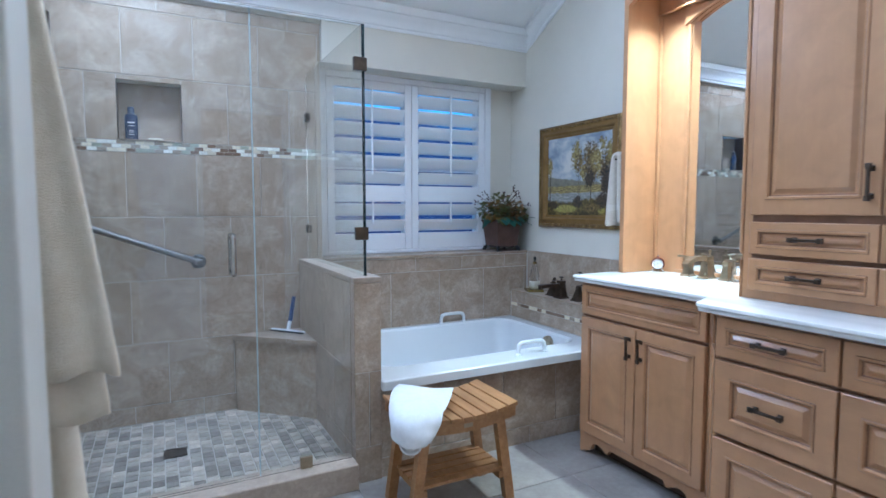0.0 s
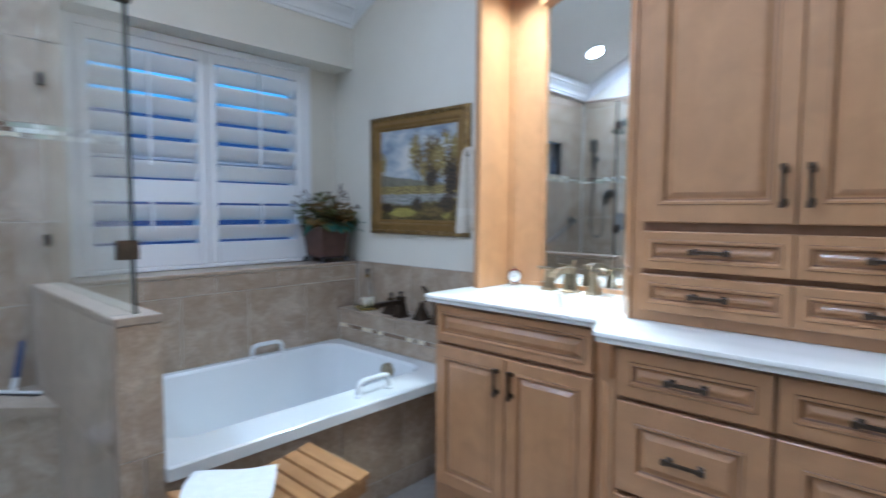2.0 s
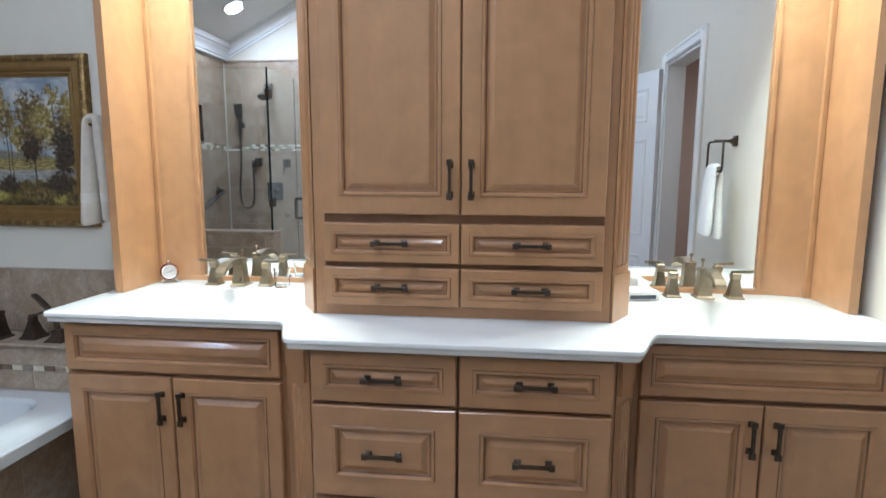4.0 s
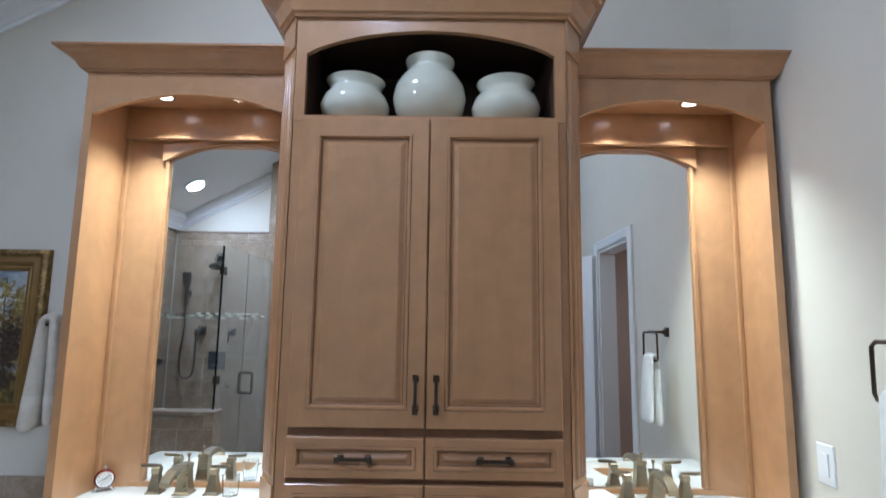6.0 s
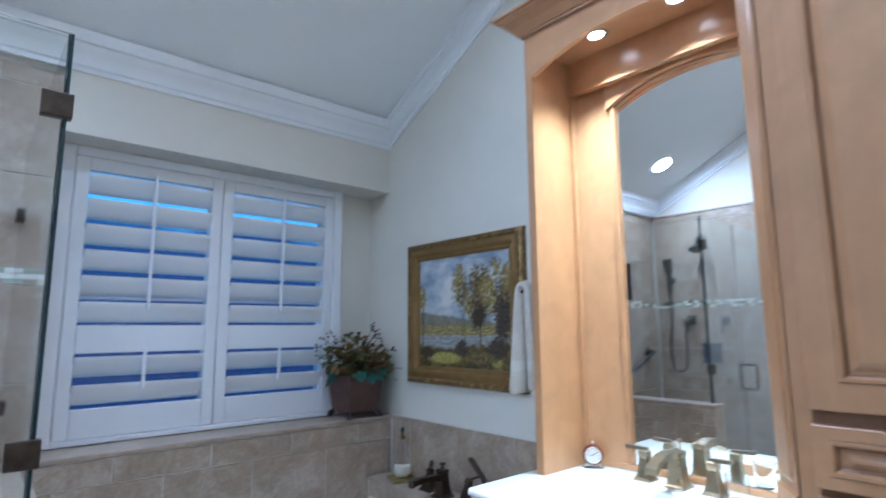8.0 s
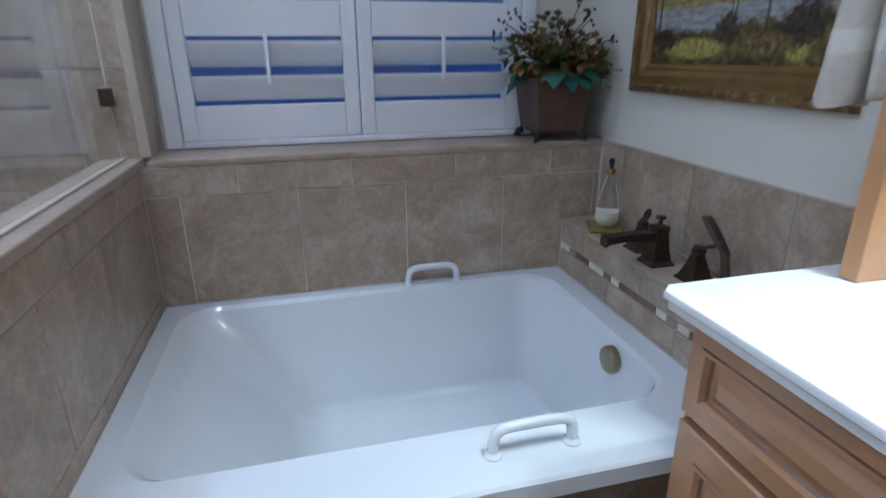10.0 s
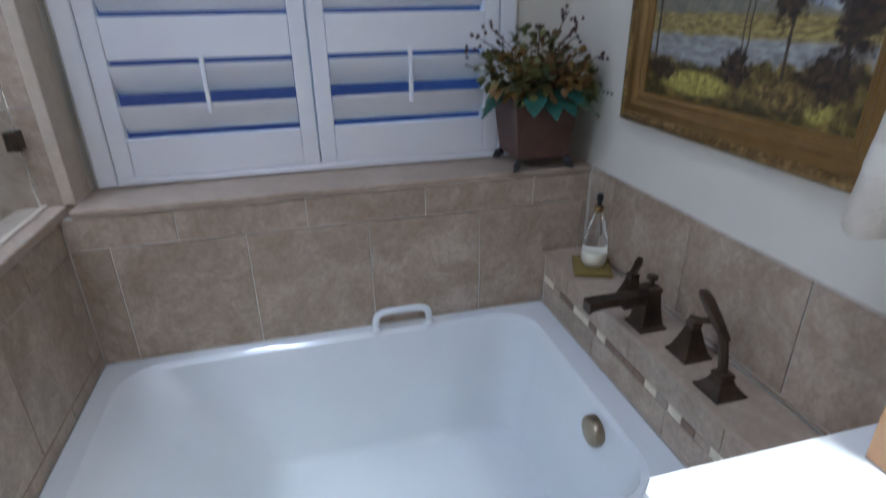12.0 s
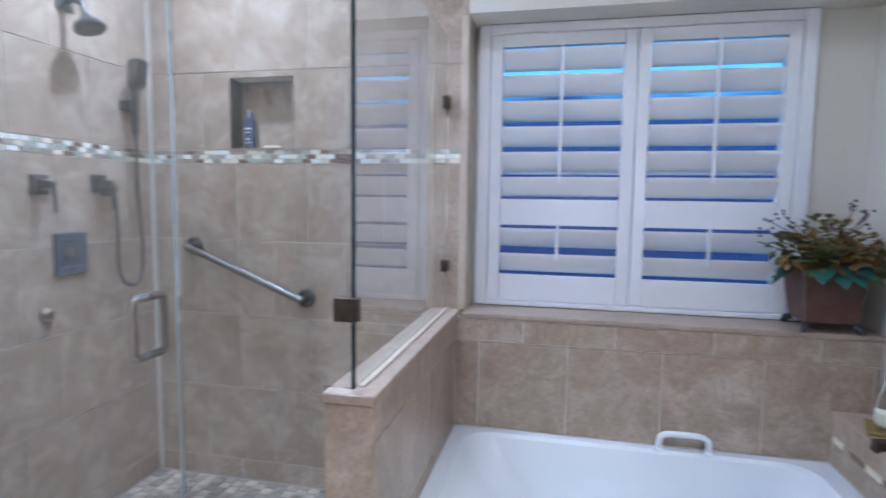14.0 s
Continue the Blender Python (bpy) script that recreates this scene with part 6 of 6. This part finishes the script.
for layer in range(3):
    nu, nv = 20, 30
    reach, lift = 1.0 - 0.035 * layer, 0.004 + 0.0085 * (2 - layer)
    b2 = bmesh.new()
    grids = []
    for side in (1, 0):
        grid = []
        for i in range(nu + 1):
            row = []
            for j in range(nv + 1):
                u, v = i / nu, j / nv * reach
                u = 0.5 + (u - 0.5) * (1 - 0.02 * layer)
                p = on_towel(u, v)
                du, dv = on_towel(min(1, u + 0.02), v) - on_towel(max(0, u - 0.02), v), on_towel(u, min(1, v + 0.02)) - on_towel(u, max(0, v - 0.02))
                n = du.cross(dv)
                n = n.normalized() if n.length > 1e-9 else Vector((0, 0, 1))
                if n.z < 0 and abs(n.z) > 0.3:
                    n = -n
                elif abs(n.z) <= 0.3 and n.dot(Vector((-0.6, -0.8, 0))) < 0:
                    n = -n
                e = min(i / nu, 1 - i / nu, (1 - j / nv)) if j > nv / 2 else min(i / nu, 1 - i / nu, j / nv)
                full = min(1.0, (e * 14) ** 0.5) if e > 0 else 0.0
                wave = 0.003 * math.sin(7 * u + 9 * v + layer) + 0.0025 * math.sin(15 * v - 5 * u)
                h = lift + (0.0042 * full * (1 if side else -1)) + wave * (1 if side else 0.8)
                row.append(b2.verts.new(p + n * h))
            grid.append(row)
        grids.append(grid)
    for g_ in grids:
        for i in range(nu):
            for j in range(nv):
                b2.faces.new((g_[i][j], g_[i + 1][j], g_[i + 1][j + 1], g_[i][j + 1]))
    bmesh.ops.remove_doubles(b2, verts=b2.verts[:], dist=0.0012)
    part("fold", b2, TOWEL_W, tv, smooth=80)

# the rolled lower end of the towel
c, o, d = Vector((0.848, 1.780, 0.352)), Vector((-0.55, -0.835, 0)), Vector((0.835, -0.55, 0))
outer, inner = [], []
for j in range(49):
    a = 0.9 * math.pi + j / 48 * 3.9 * math.pi
    rad = 0.040 - 0.029 * j / 48
    outer.append((rad * math.cos(a) * 1.15, rad * math.sin(a) * (0.95 if j < 24 else 0.8)))
    inner.append(((rad - 0.0058) * math.cos(a) * 1.15, (rad - 0.0058) * math.sin(a) * (0.95 if j < 24 else 0.8)))
roll = outer + inner[::-1]
part("rolled_end", loft([[c + o * h + d * (p * f) + Vector((0, 0, q * f)) for p, q in roll] for h, f in ((-0.03, 0.94), (-0.01, 1.0), (0.014, 1.0), (0.020, 0.985), (0.0225, 0.96))]), TOWEL_W, tv, "rolled towel end", 60)

# ---------------------------------------------------------------- tile fields
SZ, GAP, TH = 0.335, 0.0035, 0.0032
SHARED = {}


def tile_mesh(m_key, w, h, th, mat_, bev):
    key = (m_key, round(w, 4), round(h, 4), round(th, 4), mat_.name)
    if key not in SHARED:
        f = {'W': west(0), 'E': east(0), 'S': south(0), 'N': north(0), 'U': (lambda u, v, d: (u, v, d))}[m_key]
        b = loft(rect_rings(f, -w / 2, w / 2, -h / 2, h / 2, [(0, 0), (0, th - bev), (bev, th)]), cap0=False)
        SHARED[key] = finish(b, "tile", mat_)
    return SHARED[key]


def place_tile(m_key, plane, u0, u1, v0, v1, parent, mat_=None, th=TH, gap=GAP, name="tile", bev=0.0012):
    w, h = u1 - u0 - gap, v1 - v0 - gap
    if w < 0.004 or h < 0.004:
        return
    ob = new(name, tile_mesh(m_key, w, h, th, mat_ or TILE, min(bev, w / 4, h / 4)))
    u, v = (u0 + u1) / 2, (v0 + v1) / 2
    loc = {'W': (plane, u, v), 'E': (plane, u, v), 'S': (u, plane, v), 'N': (u, plane, v), 'U': (u, v, plane)}[m_key]
    ob.location = loc
    ob.parent = parent
    if parent.type == 'EMPTY':
        ob.matrix_parent_inverse = Matrix.Translation(-parent.location)


def field(m_key, plane, u0, u1, rows, start, parent, size=SZ, hole=None, mat_=None, stagger=0.5):
    """Rows of tiles in running bond between the given heights."""
    for k, (v0, v1) in enumerate(rows):
        s = start + (stagger * size if k % 2 else 0)
        n0 = math.floor((u0 - s) / size)
        u = s + n0 * size
        while u < u1:
            a, b = max(u, u0), min(u + size, u1)
            u += size
            if b - a < 0.008:
                continue
            if hole and a < hole[1] and b > hole[0] and v0 < hole[3] and v1 > hole[2]:
                h0, h1, g0, g1 = hole
                for c, d, e, f in ((a, min(b, h0), v0, v1), (max(a, h1), b, v0, v1), (max(a, h0), min(b, h1), v0, min(v1, g0)), (max(a, h0), min(b, h1), max(v0, g1), v1)):
                    if d - c > 0.008 and f - e > 0.008:
                        place_tile(m_key, plane, c, d, e, f, parent, mat_)
                continue
            place_tile(m_key, plane, a, b, v0, v1, parent, mat_)


BZ0, BZ1 = 1.512, 1.570
ROWS_SH = [(0.066, 0.160), (0.160, 0.498), (0.498, 0.836), (0.836, 1.174), (1.174, BZ0), (BZ1, 1.905), (1.905, 2.24), (2.24, 2.31)]
# shower north wall with its niche
sn = thing("shower_wall_north", (0.2, NY, 0), "beige stone tile shower wall with a niche and mosaic band", "wall", kind="structure")
bm = box(WX, NX0, NY - 0.0035, NY - 0.001, 0, 2.31)
box(NX1, 0.93, NY - 0.0035, NY - 0.001, 0, 2.31, bm=bm)
box(NX0, NX1, NY - 0.0035, NY - 0.001, 0, NZ0, bm=bm)
box(NX0, NX1, NY - 0.0035, NY - 0.001, NZ1, 2.31, bm=bm)
part("grout_bed", bm, GROUT, sn)
field('S', NY - 0.0035, WX + 0.009, 0.93, ROWS_SH, -0.097, sn, hole=(NX0, NX1, NZ0, NZ1))
part("niche_box", loft(rect_rings(south(NY), NX0, NX1, NZ0, NZ1, [(0, 0.010), (0, -0.085)])[::-1], cap1=False), TILE, sn, "tiled recess")
part("niche_shelf", box(NX0 + 0.001, NX1 - 0.001, NY - 0.013, NY + 0.083, NZ0 + 0.0005, NZ0 + 0.004), CAP, sn)
# west wall of the shower
sw_ = thing("shower_wall_west", (WX, 2.8, 0), "beige stone tile shower wall with a mosaic band", "wall", kind="structure")
part("grout_bed", box(WX - 0.0115, WX - 0.009, 2.36, NY - 0.004, 0, 2.31), GROUT, sw_)
field('E', WX - 0.009, 2.36, NY - 0.0125, ROWS_SH, 2.45, sw_)
part("top_trim", box(WX - 0.009, WX + 0.006, 2.36, NY - 0.013, 2.3105, 2.325), CAP, sw_)
# half wall, bath apron, window wall, splashback
field('S', 2.245, HX0, HX1, [(0.0, 0.16), (0.16, 0.498), (0.498, SILL - 0.025)], HX0 - 0.1, half)
field('E', HX1 - 0.004, 2.24, 3.21, [(RIM, 0.498), (0.498, 0.81), (0.81, SILL - 0.025)], 2.3, half)
field('W', HX0 + 0.004, 2.24, NY, [(0.066, 0.160), (0.160, 0.498), (0.498, SILL - 0.025)], 2.4, half)
ap = thing("bath_apron", (1.5, 2.25, 0), "beige stone tile apron along the bath", "apron", kind="structure")
field('S', 2.2545, HX1, 2.262, [(0.0, 0.09), (0.09, RIM - 0.047)], 1.06, ap)
wl = thing("window_wall_tile", (1.6, 3.21, 0), "beige stone tile wall above the bath", "wall", kind="structure")
field('S', 3.2145, HX1, EX - 0.01, [(RIM + 0.001, 0.81), (0.81, SILL - 0.02)], 1.0, wl, size=0.345)
dk = thing("deck_tile", (2.25, 2.7, 0.4), "beige stone tile side of the tap deck with a mosaic strip", "deck", kind="structure")
field('W', DX + 0.012, 2.07, 3.20, [(RIM + 0.001, 0.537), (0.560, 0.635)], 2.2, dk)
spb = thing("splashback_tile", (EX, 2.7, 0.8), "beige stone tile splashback beside the bath", "splashback", kind="structure")
field('W', EX - 0.0085, 2.062, 3.199, [(0.652, 0.664), (0.664, SILL + 0.002)], 2.22, spb)
# stone edging of the window recess
single("recess_jamb", box(0.90, 0.9305, NY - 0.016, 3.395, SILL + 0.001, 2.0845, 0.003), TRIM, "beige stone trim at the side of the window", "trim", "structure")

# mosaic band: glass and stone chips
CHIPS = [surf("chip_" + n, c, tuple(v * 1.25 for v in c), 60, r, rand=0.1) for n, c, r in (("cream", (0.66, 0.60, 0.46), 0.30), ("brown", (0.16, 0.10, 0.06), 0.28), ("taupe", (0.30, 0.25, 0.19), 0.32), ("sage", (0.34, 0.36, 0.28), 0.28), ("white", (0.74, 0.73, 0.66), 0.30))]
rng = random.Random(17)


def band(m_key, plane, u0, u1, rows, parent, length=0.043, mix=None):
    for k, (v0, v1) in enumerate(rows):
        u = u0 - (0.5 * length if k % 2 else 0)
        while u < u1:
            a, b = max(u, u0), min(u + length, u1)
            u += length
            if b - a > 0.008:
                place_tile(m_key, plane, a, b, v0, v1, parent, rng.choice(mix or CHIPS), 0.004, 0.0022, "mosaic_chip", 0.0008)


h3 = (BZ1 - BZ0) / 3
R3 = [(BZ0 + k * h3, BZ0 + (k + 1) * h3) for k in range(3)]
band('S', NY - 0.0035, WX + 0.009, 0.93, R3, sn)
band('E', WX - 0.009, 2.36, NY - 0.0125, R3, sw_)
band('W', DX + 0.012, 2.07, 3.20, [(0.5375, 0.5595)], dk, 0.046, (TILE, CHIPS[1], CHIPS[0], CHIPS[1], CHIPS[0], CHIPS[2]))

# shower floor mosaic
mf = thing("shower_floor", (0.2, 2.8, 0.060), "beige and brown square stone mosaic shower floor", "floor", kind="structure")
MS = 0.0515
nx, ny = int((HX0 - WX) / MS) + 1, int((NY - 2.33) / MS) + 1
rest = bmesh.new()
count = 0
for i in range(nx):
    for j in range(-1, ny):
        x, y = WX + i * MS, max(2.33, 2.33 + (j + 0.5 * (i % 2)) * MS)
        x1, y1 = min(x + MS, HX0), min(2.33 + (j + 1 + 0.5 * (i % 2)) * MS, NY - 0.01)
        if 0.03 < x + MS / 2 < 0.13 and 2.75 < y + MS / 2 < 2.85:
            continue
        if x1 - x < 0.012 or y1 - y < 0.012:
            continue
        if (HX0 - x) / 0.38 + (NY - y) / 0.38 < 0.9:
            continue
        if y < 2.33 + 13 * MS and count < 300:
            count += 1
            place_tile('U', 0.060, x, x1, y, y1, mf, MOSAIC, 0.006, 0.005, "mosaic_tile", 0.0012)
        else:
            w = 0.0025
            loft(rect_rings(lambda u, v, d: (u, v, 0.060 + d), x + w, x1 - w, y + w, y1 - w, [(0, 0), (0, 0.0048), (0.0012, 0.006)]), rest, cap0=False)
MOS2 = MOSAIC.copy()
MOS2.name = "floor_mosaic_joined"
nt = MOS2.node_tree
gi = nt.nodes.new("ShaderNodeNewGeometry")
for l in list(nt.links):
    if l.from_node.type == 'OBJECT_INFO':
        to = l.to_socket
        nt.links.remove(l)
        nt.links.new(gi.outputs["Random Per Island"], to)
tagged(part("mosaic_rest", rest, MOS2, mf, "far rows of stone mosaic"), kind="stuff")

# room floor tiles
fl = thing("floor_tiles", (1.0, 0.8, 0), "large grey-beige stone floor tiles", "floor", kind="structure")
FS = 0.457
for i in range(-3, 6):
    for j in range(-4, 6):
        x0, y0 = 0.32 + i * FS, 0.05 + j * FS
        x1, y1 = x0 + FS, y0 + FS
        if y0 > 2.26 or x0 > 2.4 or x1 < -1.0 or y1 < -2.0:
            continue
        place_tile('U', -0.006, max(x0, -1.0), min(x1, 2.40), max(y0, -2.0), min(y1, 2.26), fl, FLOOR, 0.006, 0.004, "floor_tile", 0.0015)
